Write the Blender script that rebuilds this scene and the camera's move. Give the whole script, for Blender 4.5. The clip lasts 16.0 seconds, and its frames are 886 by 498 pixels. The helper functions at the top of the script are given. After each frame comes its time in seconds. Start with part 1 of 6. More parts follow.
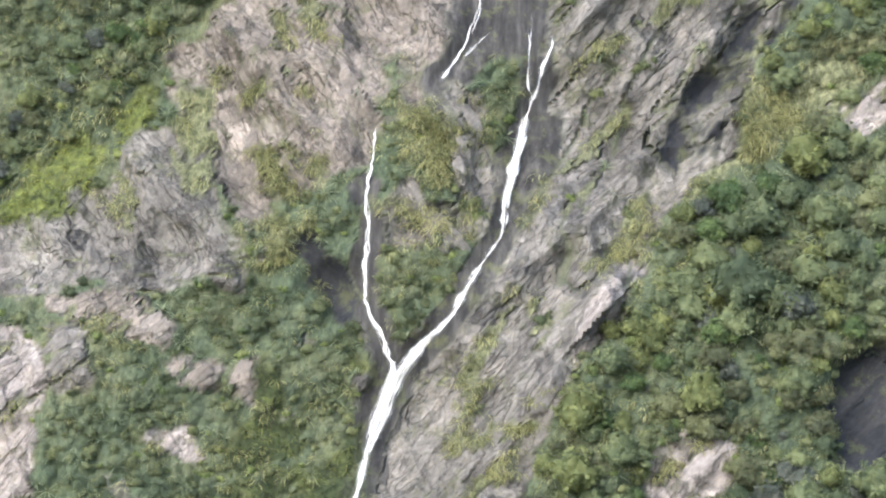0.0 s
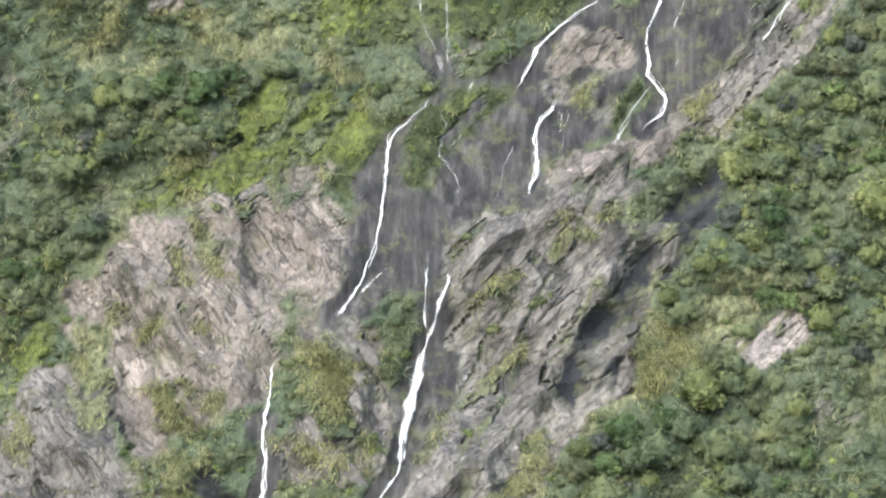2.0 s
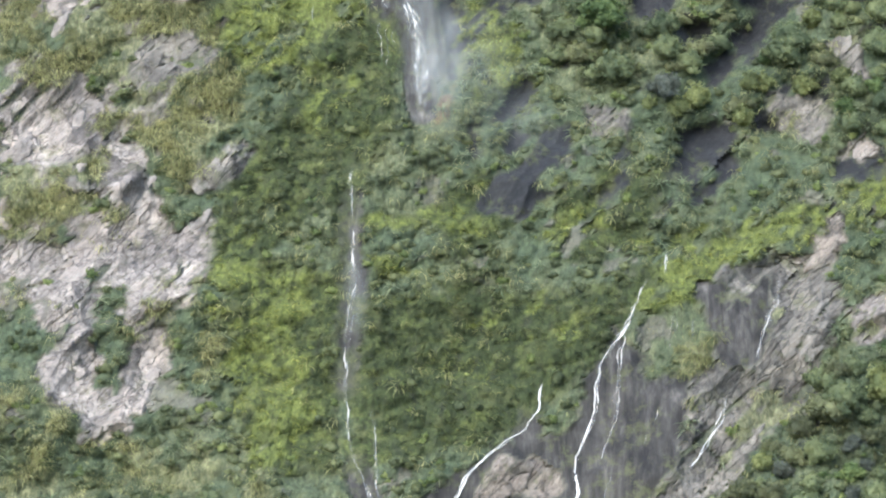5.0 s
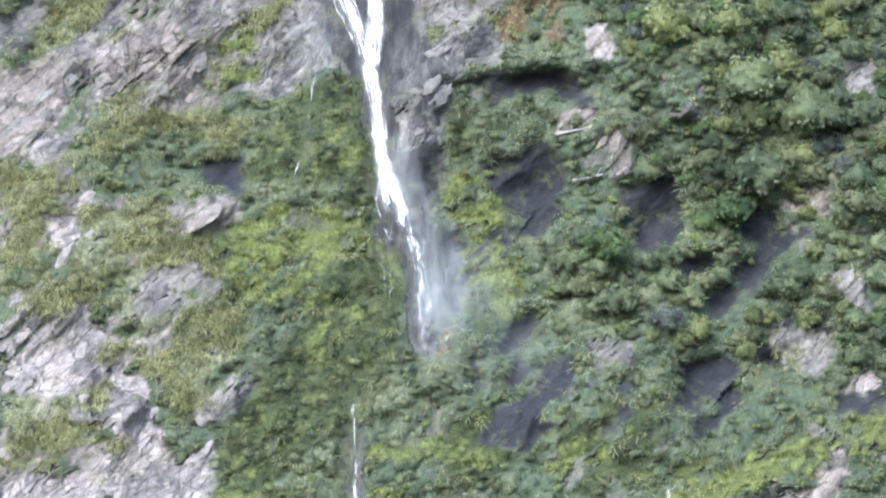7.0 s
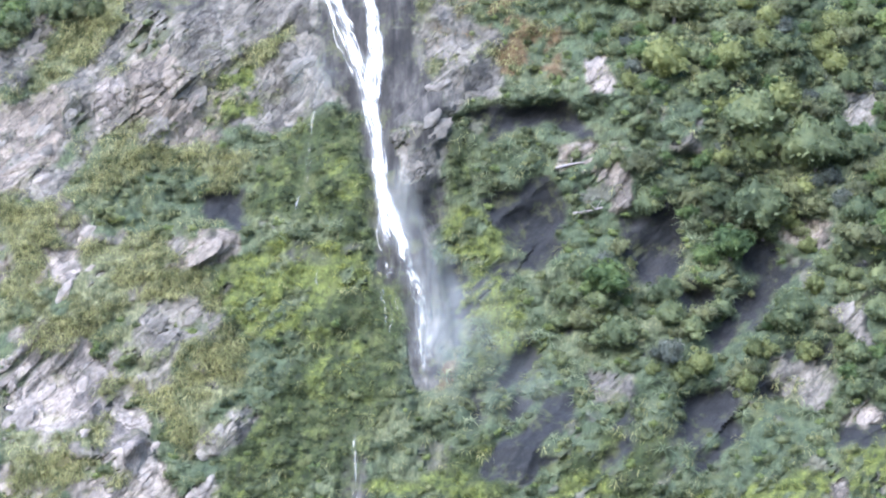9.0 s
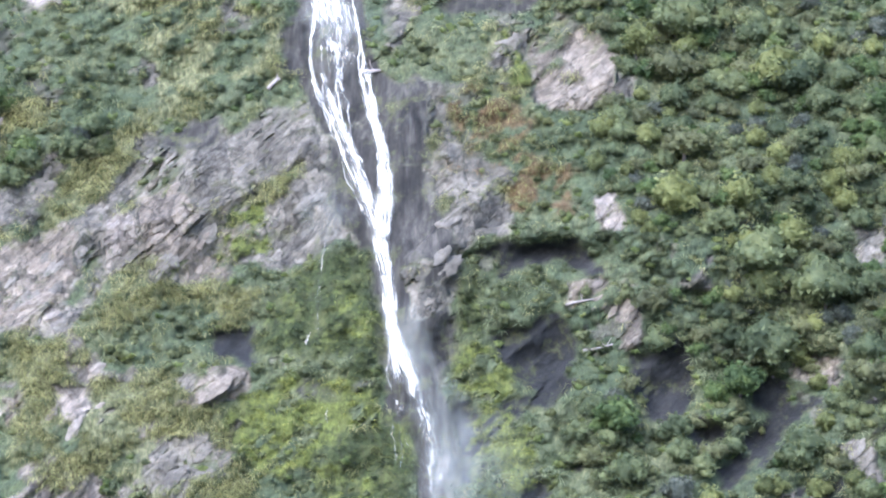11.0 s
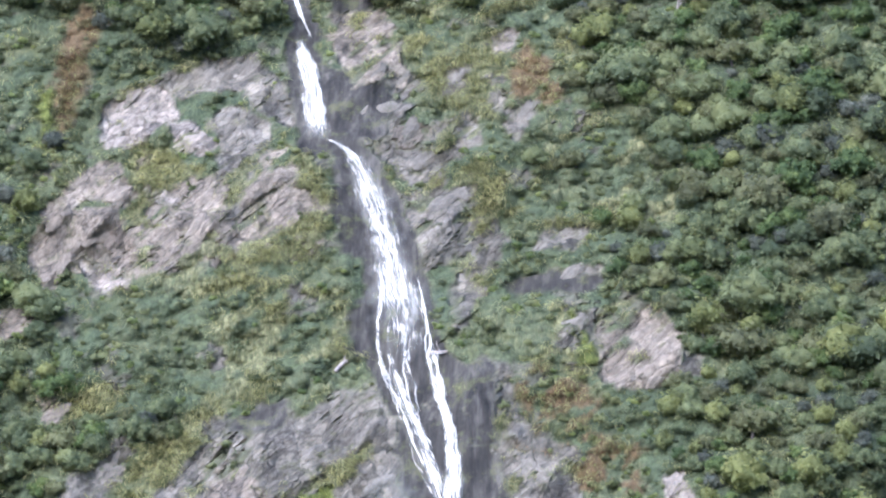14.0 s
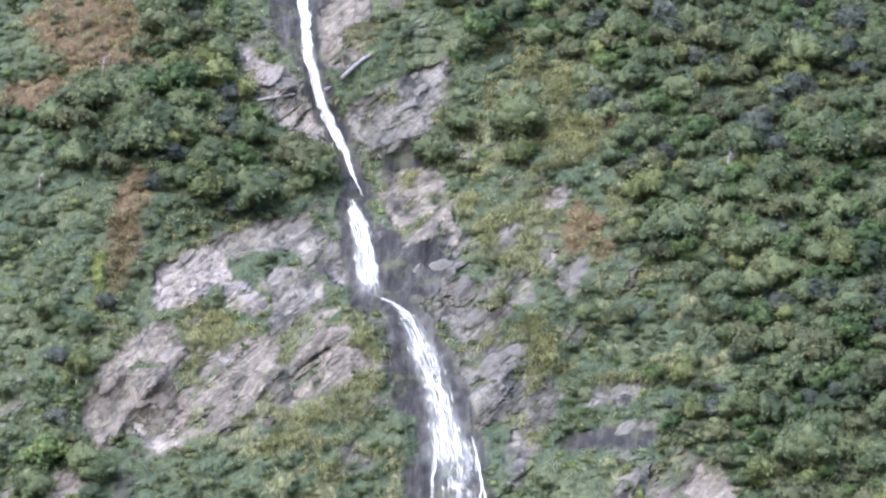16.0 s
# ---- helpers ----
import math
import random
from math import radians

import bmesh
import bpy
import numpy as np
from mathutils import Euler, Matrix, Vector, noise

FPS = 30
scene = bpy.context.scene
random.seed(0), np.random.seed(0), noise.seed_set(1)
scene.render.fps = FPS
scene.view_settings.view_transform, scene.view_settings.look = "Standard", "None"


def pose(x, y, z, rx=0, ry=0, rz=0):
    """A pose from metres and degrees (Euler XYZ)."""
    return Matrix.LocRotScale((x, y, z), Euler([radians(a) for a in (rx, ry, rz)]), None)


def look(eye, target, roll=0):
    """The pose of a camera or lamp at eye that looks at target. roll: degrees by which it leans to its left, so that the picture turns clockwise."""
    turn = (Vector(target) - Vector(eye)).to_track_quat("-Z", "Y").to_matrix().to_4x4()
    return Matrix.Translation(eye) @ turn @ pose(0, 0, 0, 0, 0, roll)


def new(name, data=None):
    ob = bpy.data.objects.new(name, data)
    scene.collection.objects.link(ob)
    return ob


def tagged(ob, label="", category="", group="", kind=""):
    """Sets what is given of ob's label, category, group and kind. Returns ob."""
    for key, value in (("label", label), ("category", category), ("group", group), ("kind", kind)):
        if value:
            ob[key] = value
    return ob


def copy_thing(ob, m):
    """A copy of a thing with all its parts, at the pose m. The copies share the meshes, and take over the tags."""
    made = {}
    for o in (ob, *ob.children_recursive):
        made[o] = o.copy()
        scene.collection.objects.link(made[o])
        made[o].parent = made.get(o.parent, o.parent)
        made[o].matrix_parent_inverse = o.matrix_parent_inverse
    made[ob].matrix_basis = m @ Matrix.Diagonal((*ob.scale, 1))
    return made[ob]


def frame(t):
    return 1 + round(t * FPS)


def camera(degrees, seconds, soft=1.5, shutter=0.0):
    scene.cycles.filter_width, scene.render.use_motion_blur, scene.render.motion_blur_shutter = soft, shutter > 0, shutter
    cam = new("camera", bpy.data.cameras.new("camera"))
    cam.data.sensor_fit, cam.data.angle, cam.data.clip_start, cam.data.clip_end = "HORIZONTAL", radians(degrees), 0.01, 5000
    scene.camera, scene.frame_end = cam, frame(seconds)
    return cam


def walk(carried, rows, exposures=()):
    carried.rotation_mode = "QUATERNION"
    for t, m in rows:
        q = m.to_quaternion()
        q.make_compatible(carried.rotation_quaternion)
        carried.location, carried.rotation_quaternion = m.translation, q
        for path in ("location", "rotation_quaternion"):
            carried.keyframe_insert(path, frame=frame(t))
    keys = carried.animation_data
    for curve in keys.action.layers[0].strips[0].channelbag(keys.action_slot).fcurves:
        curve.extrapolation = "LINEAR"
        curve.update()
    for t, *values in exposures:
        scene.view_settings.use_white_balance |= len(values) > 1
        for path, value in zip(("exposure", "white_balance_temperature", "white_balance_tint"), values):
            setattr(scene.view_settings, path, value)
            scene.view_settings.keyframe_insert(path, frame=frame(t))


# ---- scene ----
cam = camera(12.0, 16.0, 2.15)
ROWS = [
    (0.0, 99.220, -1.124, 2.126),
    (0.5, 99.965, -1.106, 1.774),
    (1.0, 100.722, -1.040, 1.428),
    (1.5, 101.555, -0.782, 1.110),
    (2.0, 102.444, -0.666, 0.786),
    (2.5, 103.346, -0.587, 0.446),
    (3.0, 104.250, -0.434, 0.197),
    (3.5, 105.168, -0.322, 0.048),
    (4.0, 106.169, -0.160, -0.017),
    (4.5, 107.227, -0.008, -0.033),
    (5.0, 108.281, 0.121, -0.002),
    (5.2, 108.700, 0.221, 0.036),
    (7.3, 111.518, -0.080, -0.032),
    (7.5, 111.500, -0.000, -0.000),
    (8.0, 111.489, 0.102, 0.046),
    (8.2, 111.524, 0.115, 0.052),
    (10.3, 112.954, 0.008, 0.030),
    (10.5, 113.155, 0.017, 0.063),
    (11.0, 113.756, 0.060, 0.175),
    (11.5, 114.442, 0.014, 0.297),
    (12.0, 115.122, 0.007, 0.463),
    (12.5, 115.798, 0.061, 0.659),
    (13.0, 116.442, 0.084, 0.842),
    (13.5, 117.032, 0.180, 1.069),
    (14.0, 117.574, 0.241, 1.278),
    (14.5, 118.110, 0.324, 1.505),
    (15.0, 118.649, 0.438, 1.758),
    (15.5, 119.185, 0.476, 1.988),
    (16.0, 119.719, 0.450, 2.212),
]
EXPOSURES = [(0.0, 1.54, 5230, 22), (5.0, 1.43, 5070, 18), (8.0, 1.83, 4720, 25), (12.0, 1.65, 4780, 26), (16.0, 1.53, 4820, 28)]
walk(cam, [(t, pose(0, 0, 4, tilt, lean, yaw)) for t, tilt, lean, yaw in ROWS], EXPOSURES)

# ---- world and light ----
world = bpy.data.worlds.new("overcast_sky")
scene.world = world
world.use_nodes = True
wn = world.node_tree
sky = wn.nodes.new("ShaderNodeTexSky")
sky.sky_type, sky.sun_disc = "NISHITA", False
SUN_EL, SUN_AZ = radians(31), radians(206)
sky.sun_elevation, sky.sun_rotation = SUN_EL, SUN_AZ
sky.air_density, sky.dust_density, sky.ozone_density = 1.0, 2.0, 1.0
wn.links.new(sky.outputs[0], wn.nodes["Background"].inputs[0])
wn.nodes["Background"].inputs[1].default_value = 0.15

sun = new("sun", bpy.data.lights.new("sun", "SUN"))
sun.data.energy, sun.data.angle, sun.data.color = 1.35, radians(50), (1.0, 0.985, 0.96)
sun_from = Vector((math.sin(SUN_AZ) * math.cos(SUN_EL), math.cos(SUN_AZ) * math.cos(SUN_EL), math.sin(SUN_EL)))
sun.matrix_world = look(sun_from * 600, (0, 0, 0))


# ---- materials ----
class Nodes:
    """A short way to write node materials."""

    def __init__(self, name):
        self.mat = bpy.data.materials.new(name)
        self.mat.use_nodes = True
        self.tree = self.mat.node_tree
        self.bsdf = self.tree.nodes["Principled BSDF"]
        self.out = self.tree.nodes["Material Output"]

    def add(self, kind, **values):
        n = self.tree.nodes.new(kind)
        for key, value in values.items():
            n.inputs[key.replace("_", " ")].default_value = value
        return n

    def link(self, a, b):
        self.tree.links.new(a, b)

    def where(self):
        return self.add("ShaderNodeNewGeometry").outputs["Position"]

    def attr(self, name):
        n = self.add("ShaderNodeAttribute")
        n.attribute_name = name
        return n.outputs["Fac"]

    def noise(self, scale, detail=4.0, rough=0.6, stretch=None, vec=None):
        n = self.add("ShaderNodeTexNoise", Scale=scale, Detail=detail, Roughness=rough)
        v = vec if vec is not None else self.where()
        if stretch:
            m = self.add("ShaderNodeMapping")
            m.inputs["Scale"].default_value = stretch[:3]
            if len(stretch) > 3:
                m.inputs["Rotation"].default_value = stretch[3]
            self.link(v, m.inputs["Vector"])
            v = m.outputs[0]
        self.link(v, n.inputs["Vector"])
        return n.outputs["Fac"]

    def dipping(self, scale, detail, long):
        """Streaks along the joints of the rock, which dip one way or the other."""
        sides = []
        for turn in (0.72, -0.58):
            m = self.add("ShaderNodeMapping")
            m.vector_type = "TEXTURE"
            m.inputs["Rotation"].default_value, m.inputs["Scale"].default_value = (0, turn, 0), (1, 1, long)
            self.link(self.where(), m.inputs["Vector"])
            sides.append(self.noise(scale, detail, 0.65, None, m.outputs[0]))
        return self.mix(self.attr("dip"), *sides)

    def ramp(self, fac, *stops):
        n = self.add("ShaderNodeValToRGB")
        r = n.color_ramp
        while len(r.elements) < len(stops):
            r.elements.new(0.5)
        for e, (p, c) in zip(r.elements, stops):
            e.position = p
            e.color = (*c, 1) if isinstance(c, tuple) else (c, c, c, 1)
        self.link(fac, n.inputs[0])
        return n.outputs[0]

    def mix(self, fac, a, b, blend="MIX"):
        n = self.add("ShaderNodeMix")
        n.data_type, n.blend_type = "RGBA", blend
        for value, i in ((fac, 0), (a, 6), (b, 7)):
            if isinstance(value, (int, float)):
                n.inputs[i].default_value = value if i == 0 else (value, value, value, 1)
            elif isinstance(value, tuple):
                n.inputs[i].default_value = (*value, 1)
            else:
                self.link(value, n.inputs[i])
        return n.outputs[2]

    def sum(self, op, a, b):
        n = self.add("ShaderNodeMath")
        n.operation = op
        for value, i in ((a, 0), (b, 1)):
            if isinstance(value, (int, float)):
                n.inputs[i].default_value = value
            else:
                self.link(value, n.inputs[i])
        return n.outputs[0]

    def bump(self, height, strength, distance):
        n = self.add("ShaderNodeBump", Strength=strength, Distance=distance)
        self.link(height, n.inputs["Height"])
        self.link(n.outputs[0], self.bsdf.inputs["Normal"])

    def finish(self, colour, rough=0.8, specular=0.3):
        if isinstance(colour, tuple):
            self.bsdf.inputs["Base Color"].default_value = (*colour, 1)
        else:
            self.link(colour, self.bsdf.inputs["Base Color"])
        if isinstance(rough, (int, float)):
            self.bsdf.inputs["Roughness"].default_value = rough
        else:
            self.link(rough, self.bsdf.inputs["Roughness"])
        self.bsdf.inputs["Specular IOR Level"].default_value = specular
        return self.mat


def rock_colours(m, light, dark, stain):
    grain = m.noise(1.1, 6, 0.6)
    patch = m.noise(0.16, 5, 0.6)
    c = m.mix(m.ramp(patch, (0.35, 0.0), (0.65, 1.0)), light, dark)
    c = m.mix(m.ramp(m.dipping(0.42, 5, 5.0), (0.5, 0.0), (0.7, 0.8)), c, stain)
    c = m.mix(0.38, c, m.ramp(grain, (0.28, 0.4), (0.48, 0.95), (0.72, 1.5)), "MULTIPLY")
    return m.mix(0.42, c, m.ramp(m.dipping(2.6, 6, 4.0), (0.3, 0.45), (0.5, 1.0), (0.7, 1.45)), "MULTIPLY")


PALE_ROCK = (0.306, 0.256, 0.172), (0.218, 0.180, 0.118), (0.128, 0.106, 0.068)
GREY_ROCK = (0.232, 0.205, 0.142), (0.144, 0.127, 0.087), (0.320, 0.283, 0.197)
WHITE_ROCK = (0.395, 0.338, 0.243), (0.300, 0.252, 0.178), (0.160, 0.140, 0.098)
WET_ROCK = (0.055, 0.050, 0.035), (0.033, 0.030, 0.021), (0.090, 0.081, 0.058)
# dark wet rock, with the shade of hollows and overhangs put into its colour
DARK_SHADED_ROCK = (0.038, 0.038, 0.032), (0.025, 0.025, 0.021), (0.058, 0.055, 0.043)
BROWN_ROCK = (0.32, 0.268, 0.18), (0.186, 0.151, 0.1), (0.08, 0.076, 0.05)


def outcrop_material(name, colours, rough):
    m = Nodes(name)
    c = rock_colours(m, *colours)
    creep = m.ramp(m.noise(0.5, 7, 0.75), (0.56, 0.0), (0.64, 0.7))
    c = m.mix(creep, c, (0.085, 0.095, 0.035))
    m.bump(m.sum("ADD", m.noise(1.6, 10, 0.75), m.noise(0.7, 6, 0.7, (1.0, 1.0, 0.35, (0, 0.6, 0)))), 1.0, 0.4)
    return m.finish(c, rough, 0.3)


def cliff_material():
    m = Nodes("cliff")
    pale, grey = rock_colours(m, *PALE_ROCK), rock_colours(m, *GREY_ROCK)
    brown = rock_colours(m, *BROWN_ROCK)
    wet = m.mix(m.ramp(m.noise(0.2, 5, 0.6), (0.38, 0.0), (0.62, 1.0)), WET_ROCK[0], WET_ROCK[1])
    wet = m.mix(m.ramp(m.noise(0.5, 4, 0.6, (1.0, 1.0, 0.12)), (0.52, 0.0), (0.66, 0.8)), wet, WET_ROCK[2])
    n1, n2 = m.noise(0.8, 8, 0.75), m.noise(0.09, 4, 0.6)
    hang = m.noise(1.8, 6, 0.7, (1.0, 1.0, 0.3))
    turf = m.mix(m.ramp(n1, (0.35, 0.0), (0.62, 1.0)), (0.046, 0.052, 0.025), (0.125, 0.132, 0.058))
    turf = m.mix(m.attr("bush"), turf, m.mix(m.ramp(n1, (0.35, 0.0), (0.65, 1.0)), (0.052, 0.066, 0.032), (0.098, 0.118, 0.051)))
    turf = m.mix(m.sum("MAXIMUM", m.ramp(n2, (0.45, 0.0), (0.65, 0.6)), m.attr("straw")), turf, m.mix(m.ramp(hang, (0.4, 0.0), (0.65, 1.0)), (0.085, 0.090, 0.036), (0.235, 0.228, 0.095)))
    moss = m.mix(m.ramp(n1, (0.3, 0.0), (0.7, 1.0)), (0.017, 0.024, 0.008), (0.066, 0.078, 0.022))
    turf = m.mix(m.attr("rust"), turf, m.mix(m.ramp(n1, (0.35, 0.0), (0.62, 1.0)), (0.075, 0.052, 0.024), (0.185, 0.132, 0.058)))
    drape = m.noise(0.9, 5, 0.65, (1.0, 1.0, 0.4))
    moss = m.mix(m.ramp(drape, (0.52, 0.0), (0.68, 0.7)), moss, (0.044, 0.045, 0.022))
    moss = m.mix(m.ramp(m.noise(0.35, 6, 0.7), (0.52, 0.0), (0.64, 0.8)), moss, (0.115, 0.128, 0.030))
    moss = m.mix(m.sum("MULTIPLY", m.attr("lawn"), m.ramp(n1, (0.38, 0.1), (0.6, 0.95))), moss, (0.148, 0.164, 0.032))
    c = m.mix(m.attr("moss"), turf, moss)
    c = m.mix(0.75, c, m.ramp(m.noise(2.4, 6, 0.75, (1.0, 1.0, 0.5)), (0.32, 0.35), (0.5, 1.0), (0.7, 1.75)), "MULTIPLY")
    seep = m.mix(1.0, m.ramp(m.noise(1.2, 3, 0.5, (1.0, 1.0, 0.1)), (0.32, 0.55), (0.5, 1.0), (0.68, 1.6)), m.ramp(m.noise(3.2, 5, 0.65, (1.0, 1.0, 0.2)), (0.32, 0.78), (0.5, 1.0), (0.68, 1.25)), "MULTIPLY")
    c = m.mix(m.attr("wet"), c, m.mix(0.85, wet, seep, "MULTIPLY"))
    # dark rock faces and painted shade share this one cover
    c = m.mix(m.attr("dark"), c, rock_colours(m, *DARK_SHADED_ROCK))
    c = m.mix(m.attr("brown"), c, brown)
    c = m.mix(m.attr("grey"), c, grey)
    c = m.mix(m.attr("pale"), c, pale)
    c = m.mix(m.attr("white"), c, rock_colours(m, *WHITE_ROCK))
    # lichen and moss that creeps over the bare rock
    creep = m.ramp(m.noise(0.33, 7, 0.75), (0.53, 0.0), (0.62, 0.8))
    c = m.mix(m.sum("MULTIPLY", creep, 0.6), c, (0.115, 0.118, 0.038))
    bent = m.add("ShaderNodeVectorMath")
    wob = m.add("ShaderNodeTexNoise", Scale=0.3, Detail=4.0)
    m.link(m.where(), wob.inputs["Vector"])
    bent.operation = "MULTIPLY_ADD"
    m.link(wob.outputs["Color"], bent.inputs[0])
    bent.inputs[1].default_value = (3, 3, 3)
    m.link(m.where(), bent.inputs[2])
    mp2 = m.add("ShaderNodeMapping")
    mp2.inputs["Scale"].default_value, mp2.inputs["Rotation"].default_value = (1.0, 1.0, 0.5), (0, 0.75, 0)
    m.link(bent.outputs[0], mp2.inputs["Vector"])

    def cells(scale, feature="F1"):
        n = m.add("ShaderNodeTexVoronoi", Scale=scale)
        n.feature = feature
        m.link(mp2.outputs[0], n.inputs["Vector"])
        return n
    line = m.sum("MAXIMUM", m.ramp(cells(0.26, "DISTANCE_TO_EDGE").outputs["Distance"], (0.0, 1.0), (0.045, 0.0)), m.ramp(cells(0.75, "DISTANCE_TO_EDGE").outputs["Distance"], (0.0, 0.6), (0.05, 0.0)))
    bare = m.sum("MAXIMUM", m.sum("MAXIMUM", m.sum("MAXIMUM", m.attr("pale"), m.attr("grey")), m.attr("white")), m.attr("brown"))
    c = m.mix(m.sum("MULTIPLY", m.sum("MULTIPLY", line, bare), 0.35), c, (0.05, 0.05, 0.035))
    # long open joints along the dip
    joint = m.sum("MAXIMUM", m.ramp(m.sum("ABSOLUTE", m.sum("SUBTRACT", m.dipping(0.3, 3, 6.0), 0.5), 0), (0.0, 1.0), (0.016, 0.0)), m.ramp(m.sum("ABSOLUTE", m.sum("SUBTRACT", m.dipping(0.8, 3, 3.5), 0.52), 0), (0.0, 0.8), (0.02, 0.0)))
    joint = m.sum("MULTIPLY", joint, bare)
    c = m.mix(m.sum("MULTIPLY", joint, 0.38), c, (0.035, 0.032, 0.024))
    chip, block = cells(0.75), cells(0.26)
    split = m.add("ShaderNodeSeparateColor")
    m.link(chip.outputs["Color"], split.inputs[0])
    tone = m.ramp(split.outputs[0], (0.0, 0.78), (0.5, 1.0), (1.0, 1.18))
    split2 = m.add("ShaderNodeSeparateColor")
    m.link(block.outputs["Color"], split2.inputs[0])
    tone = m.mix(1.0, tone, m.ramp(split2.outputs[0], (0.0, 0.62), (0.5, 1.0), (1.0, 1.22)), "MULTIPLY")
    anyrock = m.sum("MAXIMUM", bare, m.attr("wet"))
    c = m.mix(m.sum("SUBTRACT", m.sum("MULTIPLY", anyrock, 0.75), m.sum("MULTIPLY", m.attr("wet"), 0.4)), c, m.mix(1.0, c, tone, "MULTIPLY"))
    rough = m.ramp(m.attr("wet"), (0.0, 0.88), (1.0, 0.74))
    def tilted(scale, gain):
        """Rock split into flat pieces, each with a tilt of its own."""
        cell = m.add("ShaderNodeTexVoronoi", Scale=scale)
        m.link(mp2.outputs[0], cell.inputs["Vector"])
        off, turn, dot = (m.add("ShaderNodeVectorMath") for _ in range(3))
        off.operation, turn.operation, dot.operation = "SUBTRACT", "SUBTRACT", "DOT_PRODUCT"
        m.link(mp2.outputs[0], off.inputs[0])
        m.link(cell.outputs["Position"], off.inputs[1])
        m.link(cell.outputs["Color"], turn.inputs[0])
        turn.inputs[1].default_value = (0.5, 0.5, 0.5)
        m.link(off.outputs[0], dot.inputs[0])
        m.link(turn.outputs[0], dot.inputs[1])
        return m.sum("MULTIPLY", dot.outputs["Value"], gain)

    pieces = m.sum("ADD", tilted(0.26, 2.2), tilted(0.75, 1.6))
    h = m.sum("ADD", m.sum("MULTIPLY", m.noise(1.8, 7, 0.7), 0.5), m.sum("MULTIPLY", m.noise(0.6, 6, 0.7, (1.0, 1.0, 0.35, (0, 0.6, 0))), 0.5))
    h = m.sum("ADD", h, m.sum("MULTIPLY", pieces, m.sum("ADD", m.sum("MULTIPLY", bare, 0.85), m.sum("MULTIPLY", m.attr("wet"), 0.35))))
    strata = m.sum("ADD", m.noise(0.3, 7, 0.62, (1.0, 1.0, 0.8, (0, 0.6, 0))), m.sum("MULTIPLY", pieces, 0.45))
    h = m.sum("SUBTRACT", h, m.sum("MULTIPLY", joint, 0.35))
    h = m.mix(m.attr("wet"), h, m.sum("MULTIPLY", strata, 0.45))
    m.bump(h, 1.0, 0.6)
    return m.finish(c, rough, 0.18)


def leaf_material(name, dark, mid, light, spread=0.3, whole=0.5):
    m = Nodes(name)
    isl = m.add("ShaderNodeNewGeometry").outputs["Random Per Island"]
    own = m.add("ShaderNodeObjectInfo").outputs["Random"]
    big, fine, patch = m.noise(0.13, 3, 0.6), m.noise(2.6, 4, 0.7), m.noise(0.45, 3, 0.6)
    f = m.sum("ADD", m.sum("MULTIPLY", isl, spread), m.sum("ADD", m.sum("MULTIPLY", own, whole), 0.35 - whole / 2))
    f = m.sum("ADD", f, m.sum("SUBTRACT", m.sum("MULTIPLY", big, 1.7), 0.95))
    f = m.sum("ADD", f, m.sum("SUBTRACT", m.sum("MULTIPLY", fine, 0.6), 0.3))
    f = m.sum("ADD", f, m.sum("SUBTRACT", m.sum("MULTIPLY", patch, 1.0), 0.54))
    c = m.ramp(f, (0.0, dark), (0.45, mid), (1.0, light))
    m.bump(m.noise(3.5, 5, 0.75), 0.8, 0.25)
    mat = m.finish(c, 0.6, 0.3)
    tr = m.add("ShaderNodeBsdfTranslucent")
    m.link(c, tr.inputs[0])
    mx = m.add("ShaderNodeMixShader", Fac=0.42)
    m.link(m.bsdf.outputs[0], mx.inputs[1])
    m.link(tr.outputs[0], mx.inputs[2])
    m.link(mx.outputs[0], m.out.inputs[0])
    return mat


def water_material():
    """White broken water: streaks along the fall, gaps between them."""
    m = Nodes("white_water")
    a, l, d = m.attr("across"), m.attr("along"), m.attr("dense")
    v = m.add("ShaderNodeCombineXYZ")
    m.link(m.sum("MULTIPLY", a, 3.4), v.inputs[0])
    m.link(m.sum("MULTIPLY", l, 0.14), v.inputs[1])
    m.link(m.attr("strand"), v.inputs[2])
    streak = m.noise(1.6, 6, 0.65, None, v.outputs[0])
    edge = m.attr("edge")
    f = m.sum("ADD", m.sum("MULTIPLY", edge, 1.25), m.sum("MULTIPLY", d, 1.2))
    f = m.sum("ADD", f, m.sum("SUBTRACT", m.sum("MULTIPLY", streak, 3.2), 3.18))
    v2 = m.add("ShaderNodeCombineXYZ")
    m.link(m.sum("MULTIPLY", l, 0.45), v2.inputs[0])
    m.link(m.attr("strand"), v2.inputs[1])
    m.link(m.sum("MULTIPLY", a, 1.1), v2.inputs[2])
    breaks = m.noise(1.0, 3, 0.6, None, v2.outputs[0])
    f = m.sum("ADD", f, m.sum("MULTIPLY", m.sum("SUBTRACT", breaks, 0.5), m.sum("SUBTRACT", 3.0, m.sum("MULTIPLY", d, 1.7))))
    haze = m.sum("MULTIPLY", m.ramp(edge, (0.0, 0.0), (0.7, 1.0)), m.ramp(d, (0.4, 0.0), (0.9, 0.2)))
    alpha = m.sum("MAXIMUM", m.ramp(f, (-0.0, 0.0), (0.45, 0.45), (1.0, 1.0)), haze)
    alpha = m.sum("MULTIPLY", alpha, m.ramp(d, (0.0, 0.3), (0.9, 0.97)))
    m.link(alpha, m.bsdf.inputs["Alpha"])
    c = m.ramp(streak, (0.3, (0.61, 0.58, 0.435)), (0.55, (0.85, 0.805, 0.605)))
    m.bsdf.inputs["Subsurface Weight"].default_value = 0.0
    return m.finish(c, 0.45, 0.4)


